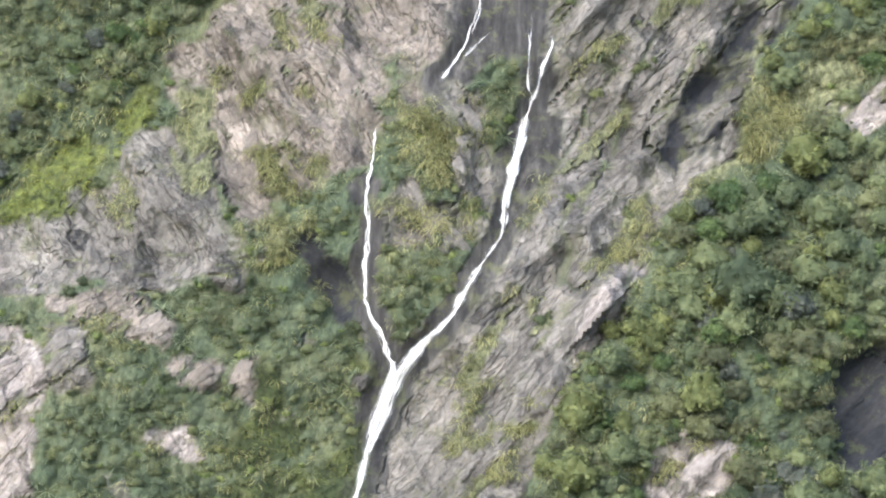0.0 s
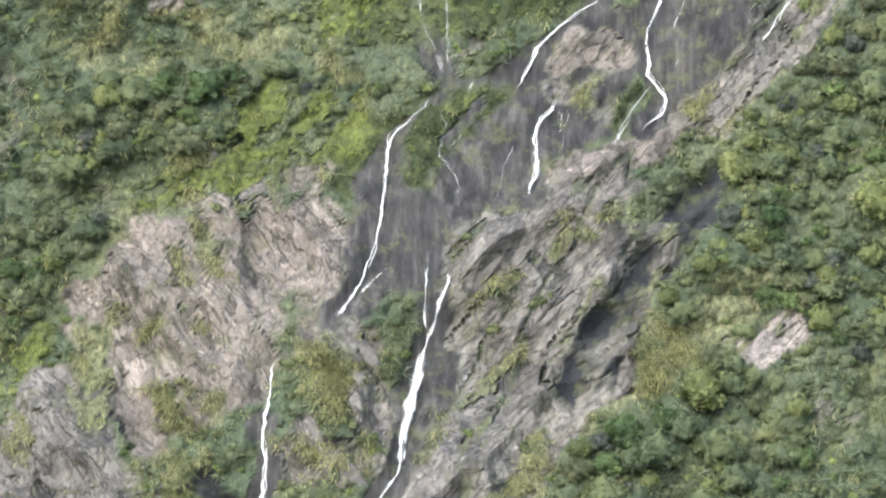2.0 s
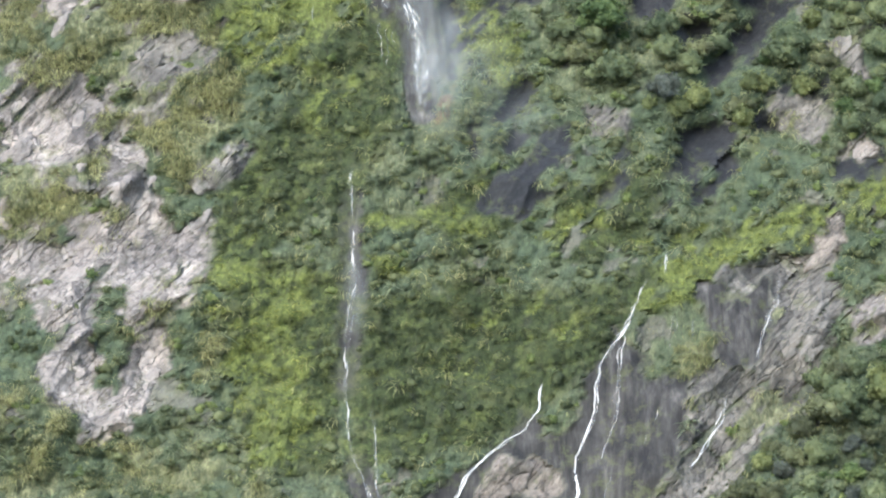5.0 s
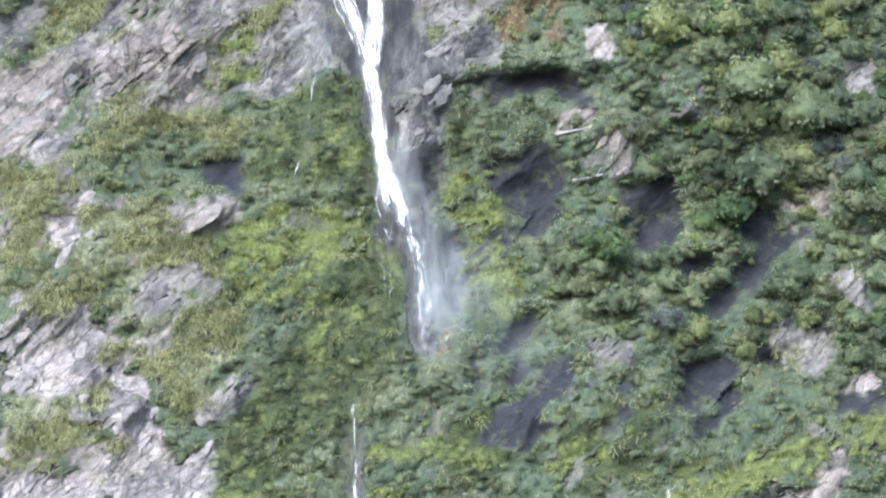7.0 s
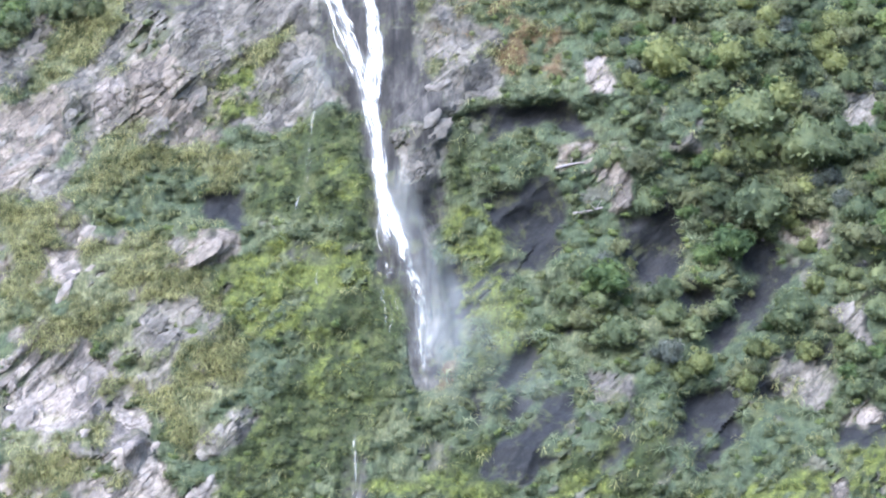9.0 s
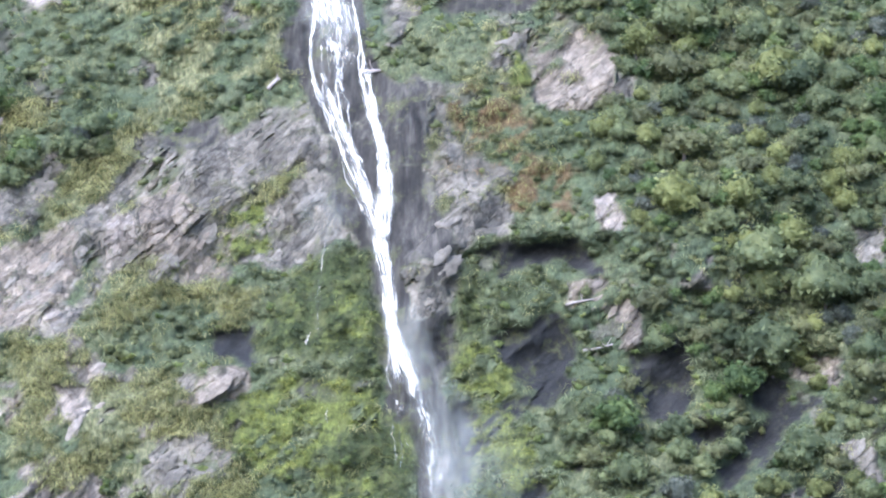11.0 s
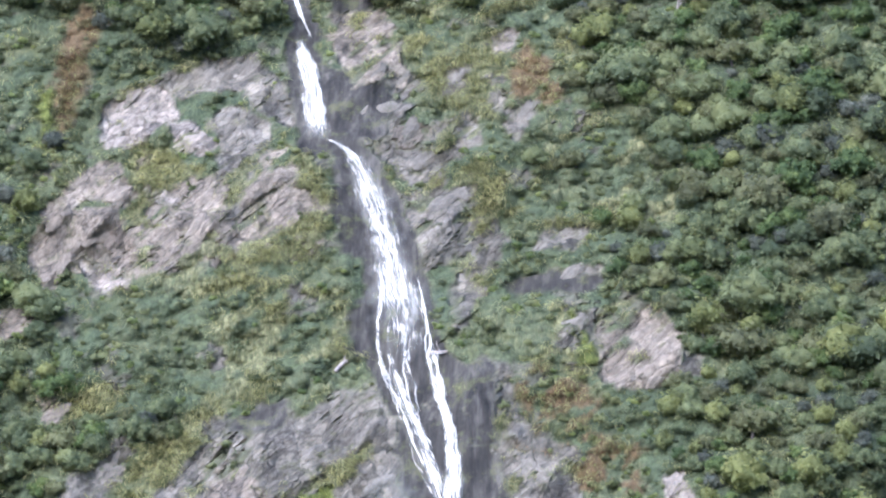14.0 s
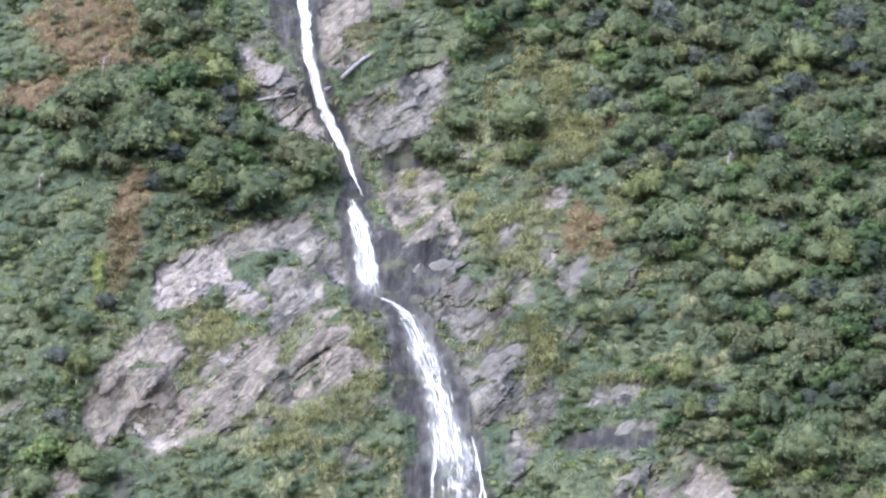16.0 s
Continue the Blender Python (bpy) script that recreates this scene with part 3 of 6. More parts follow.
region("white", 1, [(-48.7, 191.5), (-44.6, 192.3), (-44.4, 187.5), (-46.4, 186.7)])
region("pale", 1, [(-53.5, 192.3), (-52.2, 193.1), (-51.9, 189.1), (-53.3, 189.1)])
region("bush", 1, [(-43, 201.2), (-36.2, 204.5), (-28.6, 204.5), (-29, 194.7), (-36.3, 189.9), (-41.2, 192.3)])
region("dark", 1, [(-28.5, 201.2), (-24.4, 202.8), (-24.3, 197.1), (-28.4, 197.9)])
region("grey", 1, [(-24.7, 212.8), (-22.1, 221.3), (-18.6, 224.8), (-13, 226.5), (6.8, 226.4), (6.7, 217), (1.1, 215.3), (0.4, 207.7), (-0.3, 203.6), (-5.8, 202.8), (-7.9, 209.4), (-10.1, 217), (-15, 215.3), (-21.2, 211.1)])
region("wet", 0.75, [(-15.8, 226.5), (-4.5, 226.5), (0.4, 214.5), (-0.3, 203.6), (-5.8, 202), (-8.6, 210.3), (-12.9, 216.2)])
region("lawn", 0.7, [(-27, 221.3), (-23.5, 221.3), (-22, 217.9), (-23.9, 210.3), (-26.7, 210.3), (-29, 216.2)])
region("moss", 1, [(-23.8, 204.5), (-15.7, 214.5), (-10.1, 213.6), (-8.6, 204.5), (-8.5, 194.6), (-22.8, 193.9), (-24.4, 201.2)])
region("lawn", 0.8, [(-13.5, 206.9), (-9.3, 204.5), (-10.6, 201.2), (-13.4, 202)])
region("bush", 0.6, [(-23.7, 198.7), (-8.5, 197.9), (-8.5, 194.2), (-22.8, 193.9)])
region("pale", 1, [(-31.7, 192.3), (-29, 194.7), (-24.9, 195.5), (-26.2, 193.1), (-29.6, 190.7)])
region("rust", 0.5, [(-0.3, 226.4), (15.3, 226.4), (15.2, 219.5), (8.1, 218.7), (5.4, 223.8)])
region("white", 1, [(18, 222.1), (19.5, 222.9), (20.4, 218.7), (19.3, 217.4)])
region("moss", 1, [(0.4, 209.4), (3.2, 210.2), (4.5, 202.8), (1.1, 201.1)])
region("lawn", 0.6, [(-0.3, 198.7), (3.1, 201.1), (7.2, 197), (9.2, 189.8), (5.1, 187.4), (1, 190.6)])
region("wet", 1, [(-6.5, 202.8), (-0.3, 203.6), (0.4, 198.7), (-3, 193.8), (-5.8, 194.6)])
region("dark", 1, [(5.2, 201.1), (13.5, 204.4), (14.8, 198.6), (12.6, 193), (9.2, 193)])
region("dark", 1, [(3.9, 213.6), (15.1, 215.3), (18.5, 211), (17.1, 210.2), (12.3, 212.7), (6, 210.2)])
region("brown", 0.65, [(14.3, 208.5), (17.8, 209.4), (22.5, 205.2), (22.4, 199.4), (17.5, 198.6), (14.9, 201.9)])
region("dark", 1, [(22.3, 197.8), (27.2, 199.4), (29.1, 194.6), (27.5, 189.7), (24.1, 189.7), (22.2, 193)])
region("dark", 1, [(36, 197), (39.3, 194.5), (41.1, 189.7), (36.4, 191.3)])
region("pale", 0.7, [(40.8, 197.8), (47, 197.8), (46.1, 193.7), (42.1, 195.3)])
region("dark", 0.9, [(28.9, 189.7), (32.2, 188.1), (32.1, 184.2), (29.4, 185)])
region("grey", 1, [(50.1, 216.9), (53.6, 216.9), (52, 211.8), (49.9, 212.7)])
region("grey", 1, [(28.9, 208.5), (31.8, 212.7), (31.3, 208.5)])
# the mossy wall with its thin veil
region("white", 0.35, [(-54, 186.6), (-43.1, 185.8), (-33.2, 170.1), (-31.5, 158.8), (-36.4, 148.5), (-52, 148.5)])
region("grass", 0.8, [(-53.1, 196.2), (-32.6, 196.1), (-25.6, 188.1), (-24, 177.8), (-26.6, 171.6), (-29.7, 164.8), (-31.8, 170.1), (-38.7, 174.8), (-45.8, 185), (-52.5, 183.4)])
region("bush", 0.8, [(-48.6, 187.4), (-43.9, 188.1), (-42.4, 184.2), (-46.4, 183.4)])
region("grass", 0.8, [(-45.1, 168.7), (-38.5, 171.7), (-38.2, 162.6), (-43.4, 161.8), (-49.4, 161.9), (-51.6, 166.4)])
region("grass", 0.5, [(-31.8, 147), (-24.7, 149.9), (-22.6, 141.2), (-31, 141.2)])
region("grass", 0.7, [(-51.8, 170.2), (-47.8, 170.2), (-47.3, 158.9), (-51.2, 158.9)])
region("white", 1, [(-52.2, 177.9), (-47.1, 183.4), (-43.6, 181.8), (-38.6, 174), (-39.8, 170.9), (-45.1, 169.4), (-49.1, 170.2), (-51.9, 171.8)])
region("white", 1, [(-38.6, 172.5), (-35.1, 169.4), (-32.9, 162.6), (-31.5, 159.5), (-27, 162.5), (-26.2, 158.8), (-27.4, 154.3), (-30.6, 149.9), (-32.4, 147), (-31, 142.6), (-34, 136.9), (-36, 138.4), (-35.6, 145.6), (-35.9, 152.9), (-38.1, 158.8), (-37.6, 164.8)])
region("white", 1, [(-51.2, 158.9), (-44.6, 158.1), (-41.8, 154.4), (-41.6, 150), (-44.7, 147.1), (-46.8, 150), (-47, 154.4), (-51, 154.4)])
region("white", 1, [(-44, 145.6), (-40.9, 148.5), (-38.8, 144.1), (-40.5, 138.4), (-37.3, 139.8), (-35.9, 135.5), (-37.7, 132.7), (-40.3, 133.4), (-39.8, 137), (-43.7, 137.7), (-45.8, 142)])
region("white", 1, [(-43.4, 161.8), (-38.8, 161.8), (-38.1, 158.8), (-41.3, 157.3)])
region("white", 1, [(-47.6, 193.7), (-44.1, 193.7), (-44.7, 189.7), (-46.4, 189.7)])
region("grey", 1, [(-37, 185.7), (-30.3, 186.5), (-25.5, 182.5), (-32.2, 181.8), (-32.7, 175.5), (-35.3, 174), (-36.2, 180.2)])
region("pale", 1, [(-32.5, 192.1), (-28.5, 196.1), (-24.4, 196.1), (-25.7, 193.6), (-29.1, 191.3)])
region("moss", 1, [(-25.7, 164.8), (-21.2, 172.4), (-16, 180.1), (-14.8, 187.2), (-5.3, 188.8), (-4.6, 180.9), (-5.2, 172.3), (-9.2, 168.5), (-11.1, 152.8), (-11.5, 128.4), (-21.7, 128.4), (-23.2, 141.2), (-26.7, 152.8)])
region("grey", 1, [(-29.7, 165.6), (-28.4, 167.8), (-23.9, 171.6), (-21.9, 170.9), (-23.1, 167.8), (-27.1, 165.5)])
region("lawn", 0.55, [(-26.9, 157.3), (-25.1, 164.8), (-20.9, 157.3), (-19.4, 142.6), (-23.2, 142.6), (-26, 150.6)])
region("lawn", 0.7, [(-21.3, 139.7), (-16.8, 142.6), (-16.6, 128.4), (-20.4, 128.4)])
region("lawn", 0.35, [(-17.4, 182.5), (-10.7, 184), (-9.3, 173.9), (-14.6, 172.4)])
region("bush", 0.8, [(-22.4, 162.5), (-17.1, 164.7), (-11.8, 163.2), (-12.4, 154.3), (-18.3, 155.8), (-21.6, 158.8)])
region("lawn", 0.9, [(-28.3, 188.9), (-25.7, 193.6), (-20.3, 195.2), (-9.4, 194.4), (-8, 189.6), (-14.8, 187.2), (-16, 182.5), (-24.1, 180.2), (-25.6, 185.7)])
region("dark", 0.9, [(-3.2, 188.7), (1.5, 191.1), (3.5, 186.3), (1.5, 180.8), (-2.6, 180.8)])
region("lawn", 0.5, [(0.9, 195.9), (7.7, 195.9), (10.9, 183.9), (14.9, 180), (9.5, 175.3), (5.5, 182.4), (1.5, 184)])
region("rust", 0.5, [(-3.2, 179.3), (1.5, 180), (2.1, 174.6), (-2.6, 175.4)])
# dark moss put in to imitate the shade on the overhung wall
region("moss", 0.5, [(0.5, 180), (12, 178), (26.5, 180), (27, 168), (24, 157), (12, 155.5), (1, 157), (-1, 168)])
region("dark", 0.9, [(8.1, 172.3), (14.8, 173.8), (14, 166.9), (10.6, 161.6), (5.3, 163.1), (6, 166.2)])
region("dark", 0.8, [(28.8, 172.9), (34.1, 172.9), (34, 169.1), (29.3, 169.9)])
region("grey", 0.9, [(39, 177.5), (43.7, 178.3), (45.6, 175.2), (44.1, 172.1), (40.1, 173.7)])
region("grey", 1, [(46.1, 185.4), (50.2, 186.1), (50.6, 180.6), (47.2, 181.4)])
region("white", 1, [(47.3, 169.8), (50.1, 172.8), (51.4, 171.3), (49.9, 169)])
region("grey", 0.8, [(17.5, 176.1), (21.5, 176.1), (22.1, 172.2), (18.1, 173)])
region("lawn", 0.8, [(-9.2, 161.7), (1.4, 163.2), (5.3, 160.9), (5.3, 158.6), (0, 160.5), (-8.5, 160)])
region("lawn", 0.5, [(-2.6, 169.2), (4.7, 167.7), (7.3, 164.6), (1.4, 163.9)])
region("lawn", 0.6, [(11.9, 160.1), (18.6, 164.6), (19.8, 161.6), (13.2, 157.1)])
region("lawn", 0.6, [(-7.8, 156.5), (-1.3, 155.7), (-0.6, 153.5), (-7.2, 153.5)])
region("moss", 1, [(-10.4, 150.6), (2.6, 152.7), (17, 151.2), (20.9, 154.1), (24.3, 156.3), (26.2, 154.1), (19.4, 145.3), (11.5, 136.7), (5.1, 132.5), (-10.2, 128.4)])
region("lawn", 0.45, [(1.9, 146.9), (11.7, 151.2), (18.3, 151.2), (14.2, 145.3), (3.9, 143.9)])
region("lawn", 0.6, [(22.4, 157.8), (31.7, 161.5), (43.6, 163), (54.5, 169), (54, 160.7), (46.1, 159.2), (39.4, 157), (32.7, 154.1), (31.2, 149.6), (26.1, 151.1), (24.3, 155.6)])
region("grey", 1, [(32.4, 145.3), (40.5, 152.5), (46.3, 152.5), (45.4, 146.7), (41.2, 140.2), (36.5, 135.2), (33, 128.2), (23.4, 128.2), (26.9, 138.1)])
region("wet", 1, [(31.3, 150.4), (34, 154.8), (38.7, 157), (39.8, 151.8), (36.4, 148.2), (32.4, 147.4)])
region("pale", 1, [(40.6, 155.5), (44, 157), (46.2, 161.5), (46.7, 158.5), (43.1, 152.5), (41.1, 152.5)])
region("white", 1, [(47.5, 149.6), (53.6, 153.2), (53.1, 145.9), (47.9, 145.2)])
region("lawn", 0.9, [(23.5, 153.4), (26.8, 154.1), (28, 150.4), (24.7, 148.2), (22.8, 150.4)])
region("grass", 0.5, [(26.1, 150.4), (32.5, 148.9), (31.5, 140.2), (26.4, 141)])
# the wet slab and the rivulets
region("forest", 1, [(-45.9, 124.4), (-39, 125.8), (-24.4, 125.9), (-24.9, 120.4), (-32.4, 117.6), (-41.7, 115.4), (-50.9, 110.6), (-51.4, 120.2)])
region("grass", 0.6, [(-52.5, 139.9), (-45.4, 138.5), (-39.3, 132.9), (-32.3, 132.9), (-21.4, 133), (-17.4, 124.6), (-19.8, 120.4), (-24.4, 125.9), (-39, 125.8), (-45.9, 124.4), (-51.9, 129.2)])
region("lawn", 0.4, [(-25.9, 154.6), (-14.2, 154.7), (-14.5, 136.6), (-18.7, 124.6), (-21.3, 127.3), (-25.6, 143.7)])
region("grass", 0.9, [(-38.1, 105.3), (-37.8, 112.1), (-34.8, 116.2), (-30.3, 112.8), (-25.9, 112.8), (-21, 116.9), (-16, 121.1), (-14.7, 119), (-18.4, 114.2), (-24.6, 112.1), (-26.4, 109.4), (-30.1, 108), (-35.8, 108.7)])
region("lawn", 0.5, [(-35.8, 109.4), (-34.8, 115.5), (-30.3, 112.8), (-21, 116.3), (-16, 120.4), (-15.4, 119), (-23.4, 112.1), (-29.5, 108.7)])
region("grass", 0.8, [(-43.9, 108), (-38.9, 108.7), (-38.6, 101.3), (-43.6, 102.6)])
region("forest", 1, [(50.7, 144.9), (42.7, 138.4), (37.4, 133.4), (33.4, 127), (28.2, 122.8), (24.3, 116.6), (23.6, 109.7), (21.6, 105.7), (18.4, 101), (14.1, 95.7), (12.8, 92.4), (48.4, 92.6)])
region("grey", 1, [(13.6, 117.9), (17.4, 121.3), (24.5, 129), (27.9, 139), (31.2, 142.6), (32.2, 155), (44.6, 155.1), (42.7, 139.1), (37.4, 134.1), (32.8, 127.7), (27.6, 123.5), (24.3, 117.9), (18.7, 117.9)])
region("wet", 1, [(13.7, 131.1), (17.7, 141.8), (20.3, 146.9), (24.1, 140.4), (28, 140.4), (27.1, 131.2), (21.3, 123.4), (17.4, 121.3), (15, 124.8)])
region("wet", 0.9, [(30.2, 152.8), (38, 153.6), (36.4, 143.4), (31.9, 141.9)])
region("moss", 1, [(-20.9, 113.5), (-13.5, 120.4), (-7.2, 123.9), (-4.7, 124), (-12.2, 117), (-15.2, 110.8), (-18.3, 109.5)])
region("wet", 1, [(-17.1, 110.8), (-15.3, 114.9), (-12.8, 118.4), (-7.2, 123.2), (-0.9, 126.1), (2.3, 128.9), (9.3, 133.9), (13.8, 133.2), (14.3, 126.2), (11.7, 117.8), (4.8, 114.4), (2.3, 109.6), (-2, 108.2), (-7, 106.2), (-10.7, 101.5), (-13.7, 98.8), (-17.4, 98.8), (-17.6, 105.4)])
region("moss", 0.4, [(-11, 120.5), (-3.4, 124), (0.4, 123.3), (-7.1, 115), (-9.6, 109.5), (-12.1, 112.2)])
region("brown", 1, [(4.2, 126.1), (6.7, 130.3), (10.5, 131.1), (13.7, 128.3), (13.1, 125.5), (9.3, 126.1), (5.4, 124.7)])
region("grey", 0.9, [(4.2, 124.4), (11.8, 124.8), (11.7, 119.2), (5.4, 121.9)])
region("moss", 0.9, [(10.5, 120.6), (13.7, 124.8), (14.9, 122.7), (11.7, 117.8)])
region("pale", 1, [(2.3, 109.6), (4.2, 113), (7.3, 115.1), (14.9, 117.2), (18.7, 117.9), (18, 115.8), (11.7, 113.1), (5.4, 111.7)])
region("grey", 1, [(-10.7, 101.5), (-5.8, 106.2), (2.3, 109.6), (5.4, 111.7), (11.7, 113.1), (15.5, 112.4), (11.7, 108.3), (11.6, 103), (9.1, 92.4), (-10.5, 92.3)])
region("white", 1, [(3, 105.6), (8.6, 109), (9.2, 107.6), (4.2, 104.2)])
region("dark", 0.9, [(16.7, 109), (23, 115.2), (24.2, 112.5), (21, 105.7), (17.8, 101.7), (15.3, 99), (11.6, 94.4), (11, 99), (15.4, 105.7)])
region("bush", 1, [(12.3, 109.7), (16.1, 113.8), (20.6, 117.9), (23.7, 115.2), (21.1, 112.4), (15.4, 109.7), (15.4, 105), (11.6, 101.6), (10.4, 105.6)])
region("grass", 0.6, [(9.2, 107), (11.7, 109.7), (12.3, 101.6), (9.2, 100.3)])
# the pale rock face and the forked fall
region("pale", 1, [(-38.1, 104), (-35.8, 108.7), (-31.4, 109.4), (-30, 104), (-27.7, 109.4), (-25.8, 110.8), (-24.4, 105.4), (-23.9, 109.4), (-20.8, 110.8), (-18.9, 106.8), (-17.6, 104.1), (-16.8, 100.1), (-19.9, 96.8), (-21, 92.2), (-43.7, 92), (-43.5, 101.3), (-41.8, 103.3), (-37.9, 99.3)])
region("pale", 0.8, [(-25.3, 112.8), (-22.2, 114.9), (-19, 113.5), (-20.2, 110.8), (-24, 110.8)])
region("forest", 1, [(24.4, 107.2), (19.4, 98.6), (14.5, 95.2), (13.9, 88.7), (15.7, 86.1), (12.6, 83.5), (7.8, 80.8), (6, 77.6), (3.6, 74.4), (1.9, 68.1), (-1.1, 66.8), (-3.4, 61.7), (-6.9, 54.3), (-7.9, 45.7), (31, 46.4), (31.8, 107.3)])
region("grass", 0.75, [(13.2, 94.5), (20.6, 97.9), (24.3, 101.9), (29.3, 102), (25.5, 93.4), (19.4, 90), (15.1, 86.7), (10.2, 84.1), (7.2, 81.5), (6.6, 84), (12.6, 88.6)])
region("white", 1, [(25.5, 92.7), (31.7, 97.4), (31.6, 93.5), (26.7, 90.1)])
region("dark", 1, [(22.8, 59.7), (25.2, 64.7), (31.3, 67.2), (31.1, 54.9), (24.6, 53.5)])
region("white", 0.9, [(4.4, 51.4), (5.6, 55.1), (10.3, 56.4), (13.3, 54.6), (12.7, 50.9), (8.6, 48.4), (5, 48.4)])
region("forest", 0.8, [(-69.1, 106.1), (-44.7, 106.4), (-49.3, 99.7), (-53.4, 95), (-57.5, 89.7), (-62.8, 86.3), (-67.7, 85)])
region("pale", 1, [(-48.6, 97.7), (-43.8, 101.1), (-41.6, 106.5), (-24.7, 106.7), (-25, 96.7), (-25.5, 92.1), (-26.5, 86.8), (-29.5, 85.5), (-34.3, 82.8), (-39.7, 79.5), (-41.7, 82.7), (-46.4, 90.5)])
region("grey", 1, [(-52.5, 89.7), (-46.9, 89.2), (-41.5, 78.9), (-39.5, 75.7), (-40, 72.5), (-45.5, 72.4), (-50.3, 71.7), (-56.5, 72.9), (-61.8, 70.3), (-66.7, 71.5), (-67.2, 78.5), (-60, 81.2), (-54, 83.2)])
region("grass", 0.85, [(-47.9, 95.1), (-43.5, 95.1), (-42.6, 88.6), (-43.5, 82.1), (-40.2, 77.6), (-41.4, 76.3), (-45.4, 83.3)])
region("grass", 0.7, [(-40.5, 97.1), (-38.7, 97.2), (-38.5, 93.2), (-40.3, 93.2)])
region("bush", 0.9, [(-24.5, 101.3), (-22.6, 98.7), (-23.6, 92.1), (-24.9, 92.1), (-25.4, 98.7)])
region("pale", 0.9, [(-24.7, 106.7), (-17.9, 106.7), (-18.3, 101.4), (-19.4, 96.7), (-21.3, 97.4), (-23.9, 101.3)])
region("wet", 1, [(-17.9, 106.7), (-6, 106.9), (-7.8, 101.5), (-9.5, 93.6), (-13.3, 98.8), (-15.7, 96.1), (-19.4, 95.4), (-18.3, 101.4)])
region("grey", 1, [(-20.6, 94.8), (-17.6, 96.1), (-13.2, 94.2), (-11.3, 89.6), (-12.3, 80.6), (-16, 82.4), (-19.2, 88.9)])
region("bush", 1, [(-13.9, 98.1), (-9.6, 98.9), (-9.5, 93.6), (-11.2, 85.7), (-13, 87.7), (-15, 92.2)])
region("grass", 0.8, [(-23.5, 89.5), (-20, 94.8), (-18, 88.2), (-17.2, 81.8), (-19.7, 83.7), (-22.8, 86.9)])
region("grey", 0.9, [(-25.1, 81), (-22.1, 84.3), (-19.6, 81.7), (-12.2, 79.3), (-13.4, 76.7), (-19.5, 76.6), (-23.1, 77.2)])
region("bush", 1, [(-25.5, 75.9), (-20.7, 76.6), (-13.4, 77.3), (-16.9, 70.3), (-21.6, 65.2), (-23.3, 63.9), (-25.3, 68.9)])
region("grass", 0.6, [(-41.5, 78.9), (-35.4, 79.6), (-31.7, 79), (-34.1, 75.8), (-37.6, 73.8), (-41.4, 76.3)])
region("lawn", 0.9, [(-62.8, 86.3), (-58.8, 90.3), (-54.9, 87.8), (-55.2, 83.2), (-61.2, 79.9), (-67.2, 78.5), (-67.6, 84.3)])
region("lawn", 0.7, [(-55.1, 91), (-52.2, 95), (-49.6, 92.4), (-53.1, 88.4)])
region("pale", 1, [(-59.9, 69.7), (-53.3, 71), (-50.9, 71.7), (-47, 67.3), (-46.9, 65.5), (-51.2, 66.6), (-56.2, 67.8)])
region("grey", 1, [(-59.8, 67.8), (-56.1, 67.2), (-55.7, 60.9), (-58.1, 60.3), (-60.1, 62.7)])
region("white", 1, [(-66.4, 67.1), (-62.1, 65.9), (-60.8, 59.6), (-61.3, 44.8), (-64.9, 44.8)])
region("pale", 0.9, [(-46.9, 64.2), (-41.4, 63.7), (-41.8, 60.5), (-46.1, 60.5)])
region("white", 1, [(-48.8, 55.5), (-44.6, 56.1), (-43.3, 53.7), (-47.5, 53.6)])
region("brown", 0.9, [(-40.2, 63.7), (-37.8, 63.7), (-38.2, 59.3), (-39.7, 60.6)])
region("moss", 0.8, [(-38.4, 63.1), (-26.4, 66.4), (-25.1, 63.9), (-25.7, 45.4), (-39.9, 45.2), (-40.6, 58.7)])
region("bush", 0.6, [(-36.2, 70), (-28.8, 66.4), (-28.1, 47.8), (-34.1, 47.7)])
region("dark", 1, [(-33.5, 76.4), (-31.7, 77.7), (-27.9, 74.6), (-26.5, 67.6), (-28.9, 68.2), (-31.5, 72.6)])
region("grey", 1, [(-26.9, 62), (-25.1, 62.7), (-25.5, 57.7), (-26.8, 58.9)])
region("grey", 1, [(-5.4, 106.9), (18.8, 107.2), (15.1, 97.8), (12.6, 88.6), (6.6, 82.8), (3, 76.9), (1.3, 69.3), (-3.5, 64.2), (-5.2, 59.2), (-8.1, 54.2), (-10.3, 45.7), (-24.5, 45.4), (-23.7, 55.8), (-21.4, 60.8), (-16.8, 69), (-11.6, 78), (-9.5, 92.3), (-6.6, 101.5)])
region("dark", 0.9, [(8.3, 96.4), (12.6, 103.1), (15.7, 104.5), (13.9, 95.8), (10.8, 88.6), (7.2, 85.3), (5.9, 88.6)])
region("wet", 0.8, [(-11, 79.3), (-6, 87.1), (-4.6, 97.6), (-6.2, 101.5), (-8.8, 92.3), (-11.1, 83.8)])
region("grass", 0.45, [(-16.1, 62.8), (-10.8, 69.1), (-2.5, 76.2), (1.1, 85.9), (4.7, 86), (3.6, 78.2), (-4.2, 70.5), (-11.2, 61.6), (-14.7, 56.6)])
region("grass", 0.45, [(-16.2, 45.6), (-12.4, 58.5), (-5.8, 59.2), (-3.4, 61.7), (-6.9, 54.3), (-11.5, 45.7)])
region("white", 1, [(-4.1, 65.5), (-1.8, 71.2), (3, 77.6), (3.6, 76.3), (0, 69.3), (-3.5, 64.2)])
